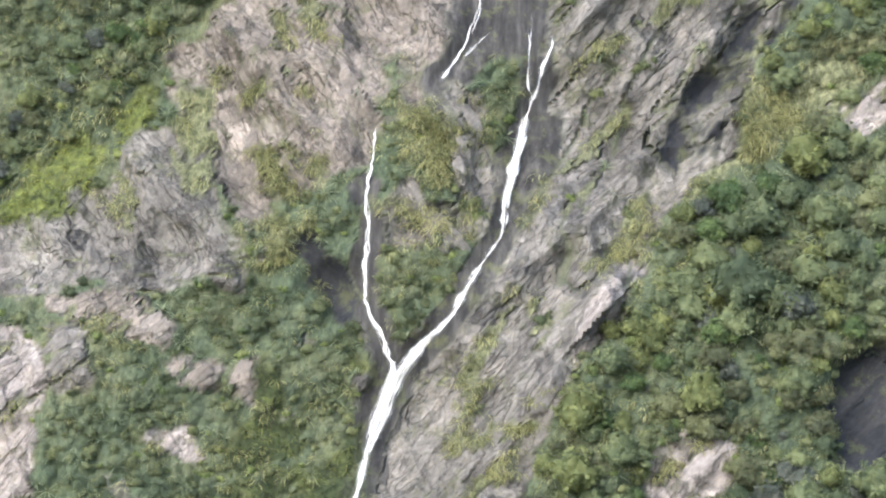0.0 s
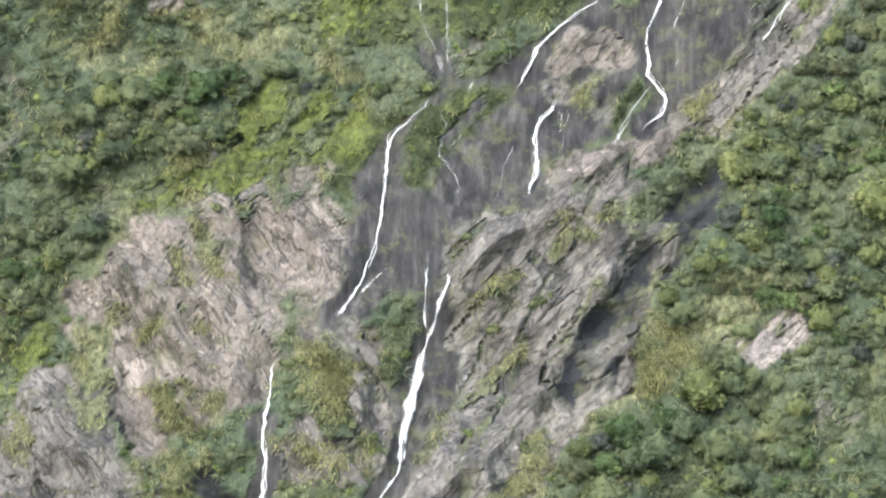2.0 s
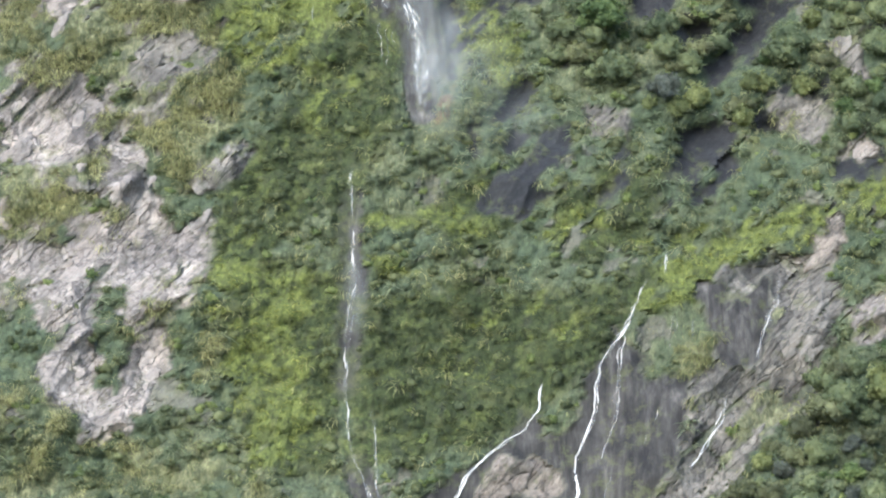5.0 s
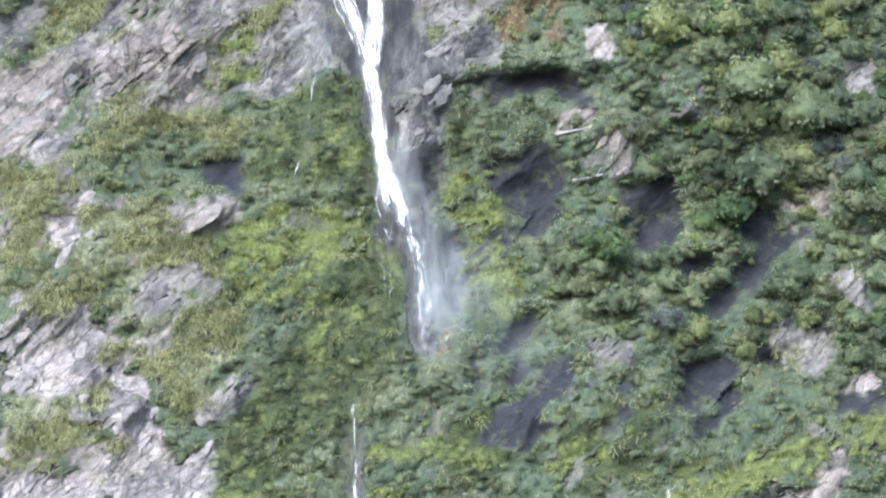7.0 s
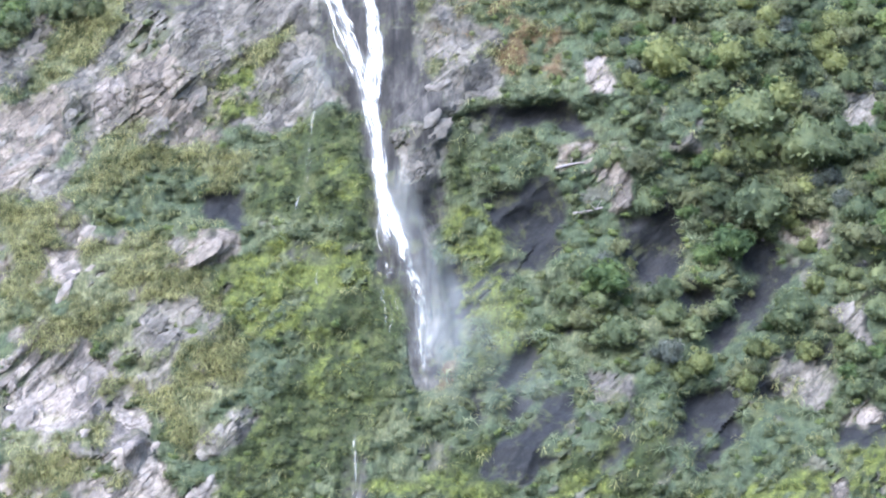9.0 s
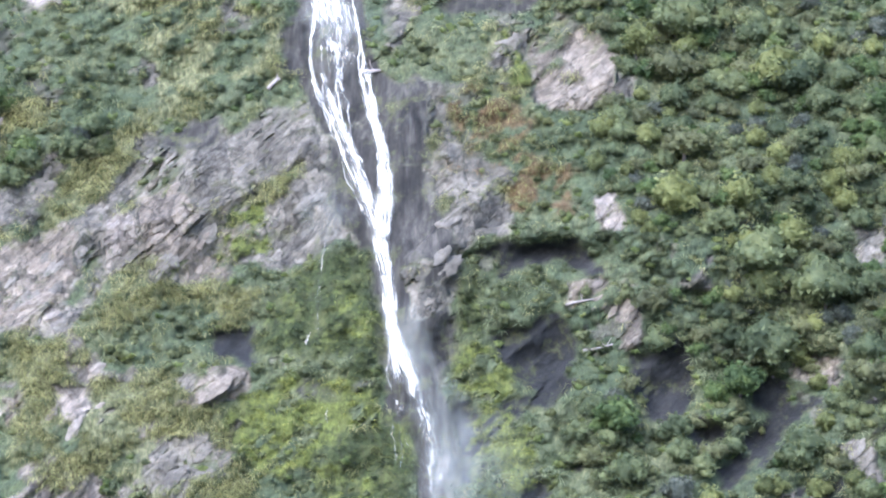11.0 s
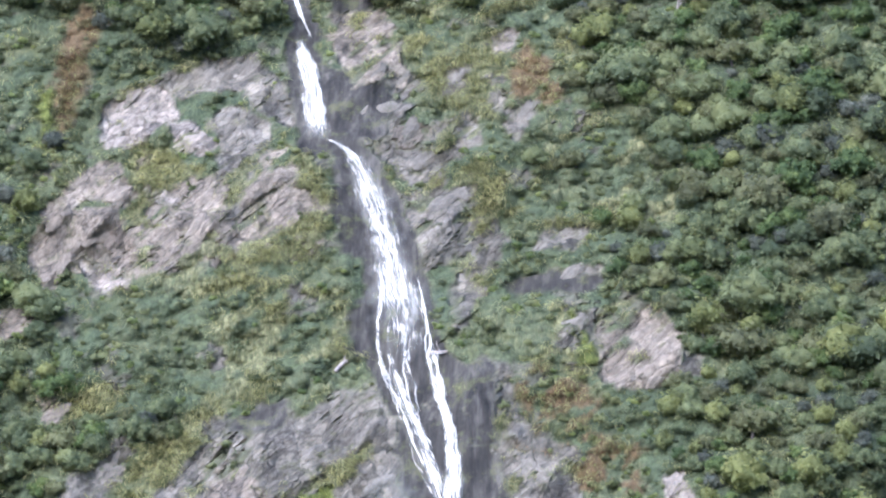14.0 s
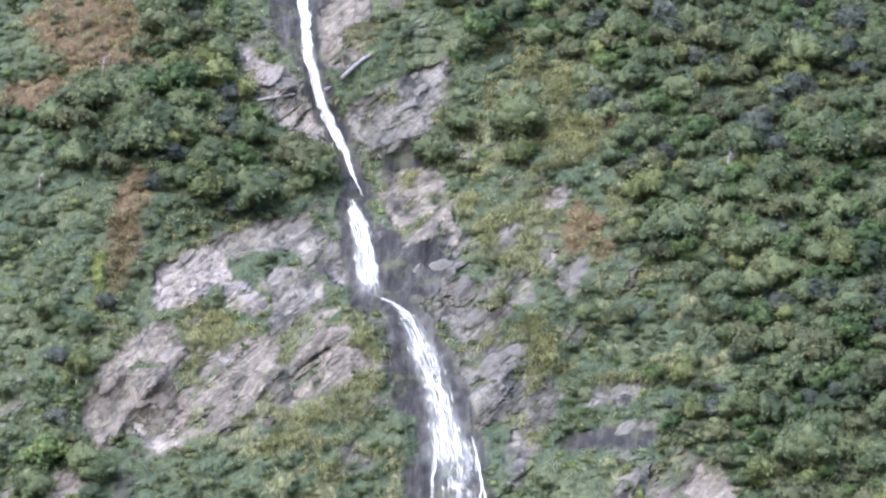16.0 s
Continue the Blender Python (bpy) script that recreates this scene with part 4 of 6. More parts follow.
region("lawn", 0.5, [(-40.8, 114.2), (-37.9, 119.7), (-31.7, 122.5), (-25.4, 124.0), (-19.1, 125.4), (-15.2, 122.6), (-15.1, 117.1), (-18.8, 114.4), (-23.9, 115.7), (-29.5, 113.6), (-35.6, 110.2), (-40.5, 107.5)])

WATERFALLS = []
WATERFALLS.append(("white forked waterfall joining in a rocky gully", [
    (1, 0.35, [(-25.54, 90.62, 0.43), (-26.19, 86.18, 0.61), (-26.67, 82.29, 0.79), (-25.95, 79.09, 0.79), (-26.26, 73.97, 0.79), (-25.62, 69.55, 0.91), (-24.3, 66.42, 1.09), (-23.3, 63.3, 1.56), (-23.8, 60.18, 1.56)]),
    (0.9, 0.35, [(-6.74, 101.4, 0.56), (-7.6, 97.55, 0.93), (-8.99, 92.93, 1.23), (-10.29, 87.69, 1.59), (-11.4, 82.5, 1.59), (-11.79, 78.32, 1.22), (-13.96, 74.79, 1.09), (-16.85, 69.36, 1.45), (-20.35, 65.22, 1.93), (-22.94, 61.44, 2.28), (-24.43, 57.69, 2.28), (-25.11, 54.59, 1.55), (-26.15, 50.28, 1.31), (-27.48, 46, 1.3), (-28.51, 41.75, 1.3)]),
    (0.7, 0.35, [(-8.89, 103.84, 0.37), (-9.52, 100.84, 0.5), (-9.08, 97.53, 0.49), (-8.88, 93.92, 0.62)]),
    (0.8, 0.35, [(-11.43, 78.52, 0.61), (-10.64, 78.15, 0.36)]),
]))
WATERFALLS.append(("narrow white cascade down a dark wet slab", [
    (1, 0.35, [(-8.95, 122.17, 0.44), (-11.61, 119.04, 0.57), (-13.47, 117.3, 0.63), (-13.98, 111.84, 0.69), (-14.49, 106.42, 0.69), (-15.22, 102.73, 0.75), (-16.03, 100.06, 0.93), (-17.4, 97.73, 1.36), (-18.9, 95.86, 1.48)]),
    (0.9, 0.35, [(-13.34, 101.88, 0.43), (-15.28, 99.87, 0.56), (-16.49, 98.4, 0.62)]),
]))
WATERFALLS.append(("short white cascade over a dark rock step", [
    (1, 0.35, [(5.22, 121.88, 0.51), (3.53, 119.86, 0.76), (2.78, 117.1, 0.94), (2.61, 114.02, 0.94), (2.19, 110.15, 0.75)]),
    (0.45, 0.35, [(6.49, 121.61, 0.25), (6.05, 118.85, 0.32), (5.62, 115.42, 0.31)]),
]))
WATERFALLS.append(("white stream zigzagging past a brown rock", [
    (1, 0.35, [(11.61, 140.31, 0.45), (10.83, 137.09, 0.64), (9.54, 134.38, 0.77), (7.94, 133.16, 0.51), (5.07, 130.67, 0.57), (2.86, 128.19, 0.7), (1.29, 124.69, 0.76), (0.41, 122.95, 0.89)]),
]))
WATERFALLS.append(("branching white cascade over grey rock", [
    (0.8, 0.35, [(23.91, 153.44, 0.52), (21.49, 147.93, 0.65), (19.46, 144.3, 0.52), (18.12, 142.14, 0.39), (17.48, 136.05, 0.51), (15.45, 130.4, 0.64), (15.27, 127.95, 0.76)]),
    (1, 0.35, [(15.13, 129, 0.51), (15.74, 125.16, 1.01), (17.11, 122.74, 1.01), (16.34, 120.32, 0.88), (14.56, 118.44, 0.76)]),
    (0.8, 0.35, [(15.73, 124.33, 0.38), (13.31, 120.29, 0.44), (11.4, 116.49, 0.44)]),
    (0.4, 0.35, [(20.81, 146.48, 0.32), (19.99, 139.26, 0.32), (17.95, 134.28, 0.32), (15.96, 130.75, 0.32)]),
    (0.5, 0.35, [(19.59, 129.74, 0.25), (17.76, 123.79, 0.38), (16.79, 122.4, 0.32)]),
]))
WATERFALLS.append(("slim white rivulet on a sloping rock face", [
    (0.9, 0.35, [(32.65, 138.56, 0.45), (31.28, 134.43, 0.58), (29.62, 131.59, 0.64), (27.98, 128.97, 0.64)]),
    (0.6, 0.35, [(39.17, 154.14, 0.33), (38.83, 150.82, 0.39), (37.37, 147.17, 0.52), (36.22, 142.82, 0.39)]),
]))
WATERFALLS.append(("thin rivulets dripping off a mossy edge", [
    (0.8, 0.35, [(26.31, 157.14, 0.39), (25.96, 154.17, 0.52)]),
    (0.4, 0.35, [(27.12, 149.38, 0.33), (26.86, 145.01, 0.32)]),
    (0.4, 0.35, [(29.21, 149.74, 0.26), (28.8, 145.01, 0.32)]),
]))
WATERFALLS.append(("long thin veil of water down a mossy wall", [
    (0.54, 0.35, [(-10.39, 168.75, 0.46), (-10.35, 164.35, 0.73), (-10.3, 159.09, 0.92), (-9.85, 153.14, 1.04), (-10.33, 148.74, 0.91), (-10.62, 144.37, 0.84), (-10.75, 138.61, 0.71), (-10.31, 132.22, 0.7), (-8.22, 126.61, 0.76), (-7.26, 124.52, 0.89)]),
    (0.55, 0.35, [(-7.98, 137.18, 0.39), (-7.5, 132.92, 0.45), (-7.29, 129.4, 0.51), (-6.94, 124.52, 0.51)]),
    (0.16, 1.6, [(-10.09, 157.59, 2.36), (-9.71, 151.67, 3), (-9.98, 145.82, 2.33)]),
]))
WATERFALLS.append(("thin trickles of water on a wet dark slab", [
    (0.5, 0.35, [(-0.84, 113.65, 0.25), (-1.26, 111.27, 0.31), (-1.99, 108.69, 0.31)]),
    (0.5, 0.35, [(-7.85, 120.8, 0.25), (-7.37, 118.04, 0.25), (-7.7, 114.96, 0.38), (-5.85, 112.59, 0.25), (-5.6, 107.85, 0.25)]),
    (0.8, 0.35, [(-4.29, 124.43, 0.44), (-4.9, 122.76, 0.51)]),
    (0.6, 0.35, [(-1.62, 124.18, 0.32), (-2, 123.27, 0.38)]),
    (0.5, 0.35, [(-5.29, 118.41, 0.19), (-7.57, 114.96, 0.25)]),
]))
WATERFALLS.append(("fine side threads of water on a dark wet slab", [
    (0.6, 0.35, [(22.30, 150.40, 0.30), (20.80, 145.30, 0.30), (20.30, 140.20, 0.30), (19.90, 135.90, 0.30), (18.10, 130.30, 0.30)]),
    (0.45, 0.35, [(39.00, 154.80, 0.36), (38.70, 151.10, 0.36), (36.70, 146.00, 0.36), (35.90, 142.40, 0.36)]),
    (0.4, 0.35, [(26.80, 149.70, 0.25), (26.50, 146.70, 0.25), (26.20, 143.80, 0.25)]),
    (0.4, 0.35, [(24.80, 137.40, 0.28), (23.30, 133.10, 0.28), (22.00, 129.60, 0.28)]),
    (0.5, 0.35, [(5.50, 121.60, 0.30), (5.50, 119.60, 0.30), (5.30, 117.00, 0.30)]),
    (0.45, 0.35, [(0.40, 117.20, 0.28), (-0.60, 114.10, 0.28), (-1.70, 111.30, 0.28)]),
]))
WATERFALLS.append(("thin trickle falling beside mossy rock", [
    (0.5, 0.35, [(-15.89, 215.76, 0.35), (-16.18, 211.96, 0.42), (-16.58, 206.95, 0.49), (-16.48, 201.17, 0.41)]),
]))
WATERFALLS.append(("thin drips falling from a bright mossy ledge", [
    (0.55, 0.35, [(-18.4, 193.9, 0.5), (-16.4, 193.2, 0.9), (-13.3, 192.2, 0.6)]),
    (0.5, 0.35, [(-7.7, 192.6, 0.5), (-6.4, 191, 1.3), (-5.6, 189.4, 0.8)]),
    (0.4, 0.35, [(-7.4, 189.4, 0.25), (-7.1, 185.8, 0.3), (-6.9, 182.3, 0.25)]),
    (0.45, 0.35, [(-6.4, 189.4, 0.25), (-6.3, 185.8, 0.3), (-6.4, 181.9, 0.25)]),
    (0.45, 0.35, [(-5.8, 189.4, 0.25), (-5.5, 186.6, 0.3), (-4.9, 184.6, 0.25)]),
    (0.35, 0.35, [(-15.3, 191.4, 0.2), (-15.1, 189, 0.3), (-15, 186.6, 0.2)]),
    (0.35, 0.35, [(-13.7, 191.8, 0.2), (-13.6, 189.8, 0.3), (-13.5, 186.6, 0.2)]),
    (0.35, 0.35, [(-17.6, 203.6, 0.25), (-17.7, 201.2, 0.3), (-17.8, 199.1, 0.25)]),
    (0.4, 0.35, [(-2.5, 162.9, 0.4), (-0.9, 162.3, 0.7), (0.4, 162.1, 0.4)]),
    (0.35, 0.35, [(-7.2, 161.5, 0.3), (-5.5, 161.2, 0.6), (-3.9, 161.4, 0.3)]),
]))
WATERFALLS.append(("tall main waterfall plunging down dark rock", [
    (1, 0.35, [(-37.5, 339.72, 1.96), (-36.74, 331.8, 2.1), (-35.92, 324.01, 2.08), (-34.56, 316.34, 1.98), (-32.69, 309.85, 2.04), (-30.56, 304.29, 1.72), (-29.32, 299.76, 1.01), (-27.78, 295.27, 0.77)]),
    (1, 0.35, [(-29.32, 295.12, 1.54), (-28.34, 291, 2.61), (-27.42, 285.92, 3.36), (-26.83, 280.91, 3.79), (-26.56, 277.45, 3.93)]),
    (0.8, 0.5, [(-26.18, 277.73, 1.21), (-23.14, 275.86, 1.66), (-20.87, 272.38, 3.45), (-18.82, 266.05, 5.21), (-17.1, 259.36, 5.9), (-16.22, 252.81, 6.58), (-15.64, 246.37, 7.25)]),
    (0.6, 0.5, [(-16.84, 260.18, 4.43), (-15.88, 254.56, 5.57), (-15.07, 249.01, 6.41), (-14.43, 243.98, 6.81), (-14.09, 239.74, 6.05)]),
    (0.86, 0.5, [(-16.79, 242.19, 0.87), (-15.64, 237.24, 1.44), (-14.52, 233.68, 1.86), (-12.53, 228.39, 1.99), (-11.07, 223.16, 2.54), (-9.63, 218.86, 2.81), (-8.9, 215.45, 2.38)]),
    (0.86, 0.5, [(-11.23, 242.15, 1.59), (-10.48, 238.99, 1.44), (-9.73, 233.64, 1.86), (-8.98, 228.36, 1.99), (-8.52, 223.15, 2.4), (-8.71, 218, 2.53), (-8.9, 214.61, 2.1)]),
    (0.7, 0.35, [(-18.17, 242.65, 0.58), (-16.93, 237.25, 0.72), (-15.21, 231.92, 0.57), (-13.95, 228.4, 0.64), (-12.91, 224.04, 0.5), (-10.46, 218.01, 0.7)]),
    (0.6, 0.35, [(-14.63, 242.63, 1.88), (-14.22, 239.02, 1.3), (-13.31, 234.56, 0.72), (-12.54, 229.26, 0.85)]),
    (0.9, 0.9, [(-9.37, 217.48, 3.23), (-8.63, 213.24, 2.51), (-7.9, 208.2, 2.22), (-7.59, 204.05, 2.07), (-7.21, 199.12, 1.92), (-6.64, 194.25, 1.78)]),
    (0.9, 0.35, [(-11.36, 241.25, 0.72), (-9.2, 241.32, 0.58)]),
    (0.7, 0.9, [(-7.74, 201.15, 0.55), (-7.71, 197.07, 0.62), (-7.41, 193.02, 0.41)]),
    (0.22, 5, [(-1.86, 192.26, 9.54), (0.86, 184.3, 16.2), (4.86, 176.48, 20.07), (7.47, 168.8, 21.21)]),
    (0.35, 2, [(-15.82, 224.74, 4.24), (-16.78, 218.74, 6.32), (-15.63, 212.8, 4.18)]),
    (0.35, 1.8, [(-16.37, 254.66, 8.8), (-14.54, 250.91, 10.94), (-13.47, 245.39, 11.58)]),
    (0.9, 0.6, [(-17.49, 254.57, 0.22), (-17.99, 249.03, 0.51), (-18.19, 243.56, 0.72), (-17.23, 238.15, 0.86), (-15.59, 233.69, 1), (-14.11, 229.27, 1), (-11.92, 223.17, 1.13)]),
    (0.9, 0.7, [(-13.09, 254.07, 0.22), (-12.46, 249.91, 0.58), (-11.83, 244.42, 1.16), (-11.36, 240.8, 1.44), (-10.46, 236.31, 1.29), (-9.27, 230.12, 1.42)]),
    (0.75, 0.6, [(-15, 243.53, 0.58), (-14.57, 238.13, 0.86), (-13.28, 231.9, 0.64), (-11.24, 226.63, 0.64)]),
    (0.86, 1, [(-8.35, 208.18, 1.67), (-7.76, 204.44, 1.8), (-6.49, 199.51, 2.34), (-5.24, 195.44, 2.05), (-4.68, 192.21, 0.95)]),
    (0.42, 1.3, [(-6.5, 201.15, 2.75), (-4.69, 194.63, 3.69), (-2.9, 188.2, 3.94), (-1.95, 181.87, 2.96), (-1.81, 175.63, 1.2)]),
    (0.6, 1.3, [(-4.28, 193.42, 0.82), (-3.58, 189, 1.22), (-2.76, 183.45, 1.08), (-2.48, 177.96, 0.8), (-2.88, 175.48, 0.33)]),
    (0.7, 0.6, [(-6.45, 191.81, 1.23), (-6.58, 190.61, 1.36), (-6.44, 189.41, 0.68)]),
    (0.36, 2.5, [(-6.0, 206.9, 2.8), (-4.2, 198.7, 5.6), (-1.6, 190.6, 7.4), (0.2, 183.4, 7.2), (1.4, 177.2, 4.6)]),
]))


def glide(points, step):
    """A smooth line through points of any number of columns."""
    p = np.asarray(points, float)
    p = np.vstack([2 * p[0] - p[1], p, 2 * p[-1] - p[-2]])
    out = []
    for k in range(1, len(p) - 2):
        n = max(2, int(np.hypot(*(p[k + 1] - p[k])[:2]) / step))
        t = (np.arange(n) / n)[:, None]
        a, b, c, d = p[k - 1], p[k], p[k + 1], p[k + 2]
        out.append(0.5 * (2 * b + (c - a) * t + (2 * a - 5 * b + 4 * c - d) * t ** 2 + (3 * b - a - 3 * c + d) * t ** 3))
    return np.vstack(out + [p[-2][None]])


WATER_LINE = [(x, z, 0.25 + w * 0.42) for _, rows in WATERFALLS for dense, lift, points in rows if lift < 1.5 for x, z, w in glide(points, 0.8)]


def inside(outline, x, z):
    """How far the places x, z lie inside an outline; negative outside."""
    p = np.asarray(outline, float)
    far, odd = np.full(x.shape, 9e9), np.zeros(x.shape, bool)
    for (x0, z0), (x1, z1) in zip(p, np.roll(p, -1, axis=0)):
        dx, dz = x1 - x0, z1 - z0
        t = np.clip(((x - x0) * dx + (z - z0) * dz) / (dx * dx + dz * dz + 1e-9), 0, 1)
        far = np.minimum(far, (x - x0 - t * dx) ** 2 + (z - z0 - t * dz) ** 2)
        if z0 != z1:
            odd ^= ((z0 > z) != (z1 > z)) & (x < x0 + (z - z0) * dx / dz)
    return np.where(odd, 1, -1) * np.sqrt(far)


def steps(lo, fine_lo, fine_hi, hi, fine, coarse):
    return np.concatenate([np.arange(lo, fine_lo, coarse), np.arange(fine_lo, fine_hi, fine), np.arange(fine_hi, hi + 1, coarse)])


FOOT, LEAN, CAMERA_SPOT = 430.0, 0.22, Vector((0, 0, 4))


def middle(z):
    """The middle of the strip of slope that the tilting camera sweeps over."""
    return np.interp(z, (45, 75, 105, 135, 165, 195, 225, 255, 285, 345), (-17.5, -12, -9, -4, -0.5, -2.5, -6, -9.5, -12, -18))


def half_width(z):
    # half the width of that strip, fitted to the camera's view
    return np.interp(z, (45, 75, 105, 165, 210, 240, 345), (50, 56.5, 60.5, 56, 62, 67.5, 67.5))


GU, GZ = steps(-7, -1.03, 1.03, 7, 0.0064, 0.3), steps(-12, 44, 350, 520, 0.38, 6.0)
U, Z = np.meshgrid(GU, GZ)
X = middle(Z) + U * half_width(Z)
BASE = np.stack([X, FOOT + LEAN * Z, Z], -1)
# rays toward the camera; relief along them keeps outlines fixed in its view
TO_CAMERA = np.array(CAMERA_SPOT) - BASE
TO_CAMERA /= np.linalg.norm(TO_CAMERA, axis=-1, keepdims=True)
def along_water(lines, reach):
    """1 on the lines of water, fading over the reach beside them."""
    band = np.zeros_like(X)
    for x, z, w in lines:
        rows_near = np.nonzero(np.abs(GZ - z) < w + reach + 1)[0]
        cols_near = np.nonzero(np.abs(GU - (x - middle(z)) / half_width(z)) < (w + reach + 1) / half_width(z))[0]
        sub = np.ix_(rows_near, cols_near)
        band[sub] = np.maximum(band[sub], 1 - smooth(np.hypot(X[sub] - x, Z[sub] - z), w, w + reach))
    return band


def soften(a, n, times=2):
    """A running mean over n cells both ways."""
    for _ in range(times):
        for axis in (0, 1):
            c = np.cumsum(np.pad(a, [(n, n) if k == axis else (0, 0) for k in (0, 1)], mode="edge"), axis=axis)
            c = np.insert(c, 0, 0, axis=axis)
            hi, lo = np.arange(2 * n + 1, c.shape[axis]), np.arange(0, c.shape[axis] - 2 * n - 1)
            a = (np.take(c, hi, axis) - np.take(c, lo, axis)) / (2 * n + 1)
    return a


WATERWAY = along_water(WATER_LINE, 0.9)


def ranked(a):
    """The same pattern, spread evenly from 0 to 1."""
    out = np.empty(a.size)
    out[np.argsort(a, axis=None)] = np.linspace(0, 1, a.size)
    return out.reshape(a.shape)


KINDS = "bush forest grass rust moss lawn pale white grey wet dark brown".split()
SOFT_EDGE = dict(forest=0.9, bush=0.8, grass=0.8, rust=0.9, moss=1.0, lawn=0.8, wet=0.45)
ROCKS = ("pale", "white", "grey", "wet", "dark", "brown")
COVER = {kind: np.zeros_like(X) for kind in KINDS}
COVER["bush"] += 1
WX, WZ = X + 0.55 * fractal(X, Z, 4.0, 11, 4, 0.6), Z + 0.55 * fractal(X, Z, 4.0, 23, 4, 0.6)
RAGGED = 0.5 * fractal(X, Z, 2.2, 31, 4, 0.65)
SLANT, ACROSS = X * 0.66 + Z * 0.75, -X * 0.75 + Z * 0.66
PATCHY = {kind: ranked(fractal(SLANT * 0.5, ACROSS, 3.2 if kind in ("grass", "rust") else 2.4 if kind == "lawn" else 5.0, 83 + 7 * k, 5, 0.62)) for k, kind in enumerate(KINDS)}
for kind, share, outline in REGIONS:
    xs, zs = [q[0] for q in outline], [q[1] for q in outline]
    near_rows = np.nonzero((GZ > min(zs) - 4) & (GZ < max(zs) + 4))[0]
    near_cols = np.nonzero(((X[near_rows] > min(xs) - 4) & (X[near_rows] < max(xs) + 4)).any(axis=0))[0]
    sub = np.ix_(near_rows, near_cols)
    soft_edge = SOFT_EDGE.get(kind, 0.3)
    w = smooth(inside(outline, WX[sub], WZ[sub]) + (0.5 if kind in ("pale", "white") else 0.35 if kind in ROCKS else 0.0) + RAGGED[sub] * (1.6 if soft_edge > 0.5 else 1.0), -soft_edge, soft_edge)
    if share < 1:
        w = w * smooth(PATCHY[kind][sub], 0.92 - share, 1.08 - share)
    for field in COVER.values():
        field[sub] *= 1 - w
    COVER[kind][sub] += w

# the joints of the pale face dip one way, those of all the other rock the other way
DIP = smooth(-X, 13, 17) * smooth(Z, 70, 78) * smooth(-Z, -128, -120)
# turf breaks into the bare rock, plants fill its clefts, and small rocks show through the turf
ALONG, OVER = SLANT * (1 - DIP) + (-X * 0.55 + Z * 0.83) * DIP, ACROSS * (1 - DIP) + (X * 0.83 + Z * 0.55) * DIP
TURF_IN = smooth(fractal(ALONG * 0.4, OVER, 3.0, 71, 5, 0.62), 0.66, 0.8)
CLEFT = np.abs(fractal(ALONG * 0.22 + 0.3 * lumps(X / 3, Z / 3, 97), OVER, 4.6, 93, 3, 0.5))
CLEFT = (1 - smooth(CLEFT, 0.03, 0.09)) * smooth(fractal(X, Z, 9.0, 99, 3), -0.35, 0.1)
PEEP = smooth(fractal(X * 0.8 + Z * 0.6, Z * 0.8 - X * 0.6, 6.0, 79, 5, 0.66) + 0.14 * COVER["grass"], 0.9, 1.0) * np.clip(COVER["grass"] + 0.5 * COVER["bush"], 0, 1)
for kind in ("pale", "white", "grey"):
    COVER["grass"] += COVER[kind] * TURF_IN * 0.9
    COVER[kind] *= 1 - TURF_IN * 0.9
for kind in ("pale", "white", "grey"):
    COVER["bush"] += COVER[kind] * CLEFT * 0.75
    COVER[kind] *= 1 - CLEFT * 0.75
for kind in ("bush", "grass"):
    COVER["grey"] += COVER[kind] * PEEP
    COVER[kind] *= 1 - PEEP
DAMP = along_water([q for q in WATER_LINE if q[2] > 0.55], 2.0)
DAMP = smooth(DAMP + 0.35 * fractal(X, Z, 3.0, 87, 4, 0.6), 0.4, 0.7)
for kind in KINDS:
    if kind != "wet":
        share = 0.25 if kind in ("moss", "lawn") else 1.0
        COVER["wet"] += COVER[kind] * DAMP * share
        COVER[kind] *= 1 - DAMP * share
PALE, WHITE, GREY, WET, DARK_SHADED, BROWN = (COVER[kind] for kind in ("pale", "white", "grey", "wet", "dark", "brown"))
WOOD, BUSH, GRASS, RUST, LAWN = (COVER[kind] for kind in ("forest", "bush", "grass", "rust", "lawn"))
MOSS = COVER["moss"] + LAWN
BARE = np.clip(PALE + WHITE + GREY + WET + DARK_SHADED + BROWN, 0, 1)


def crag(angle):
    """Jointed rock: broad planes that meet in creases, broken by smaller ledges along the dip."""
    big = facets(X, Z, 11.0, 53, 1.5, angle, 1.9, 0.6)
    mid = facets(X, Z, 4.4, 59, 1.6, angle + 0.15, 2.3, 0.6)
    ledge = facets(X, Z, 1.9, 61, 1.8, angle - 0.1, 2.2, 0.5)
    return 5.0 * big + 0.85 * mid + 0.2 * ledge


CRAG = crag(0.85) * (1 - DIP) + crag(2.15) * DIP
MOUND = 1.1 * facets(X, Z, 3.0, 63, 0.6, 0.0, 1.0, 1.5, False) + 0.5 * facets(X, Z, 1.2, 65, 0.6, 0.4, 1.0, 1.5, False)
RIBS = 0.55 * np.abs(fractal(X + 0.8 * lumps(X / 4, Z / 6, 77), Z * 0.22, 2.6, 67, 3)) + 1.1 * facets(X + 0.15 * Z + 1.5 * lumps(X / 5, Z / 5, 79), Z, 5.0, 73, 0.7, 0.35, 1.9, 1.1, False) + 0.25 * facets(X, Z, 1.5, 75, 0.7, 0.3, 1.7, 1.2, False)
CRAG, MOUND, RIBS = CRAG - CRAG.mean(), MOUND - MOUND.mean() - 0.1, RIBS - RIBS.mean()
ROCKY = soften(BARE, 2)
HEIGHT = 3.0 * fractal(X, Z, 30.0, 41, 3) + 0.6 * fractal(X, Z, 9.0, 47, 3)
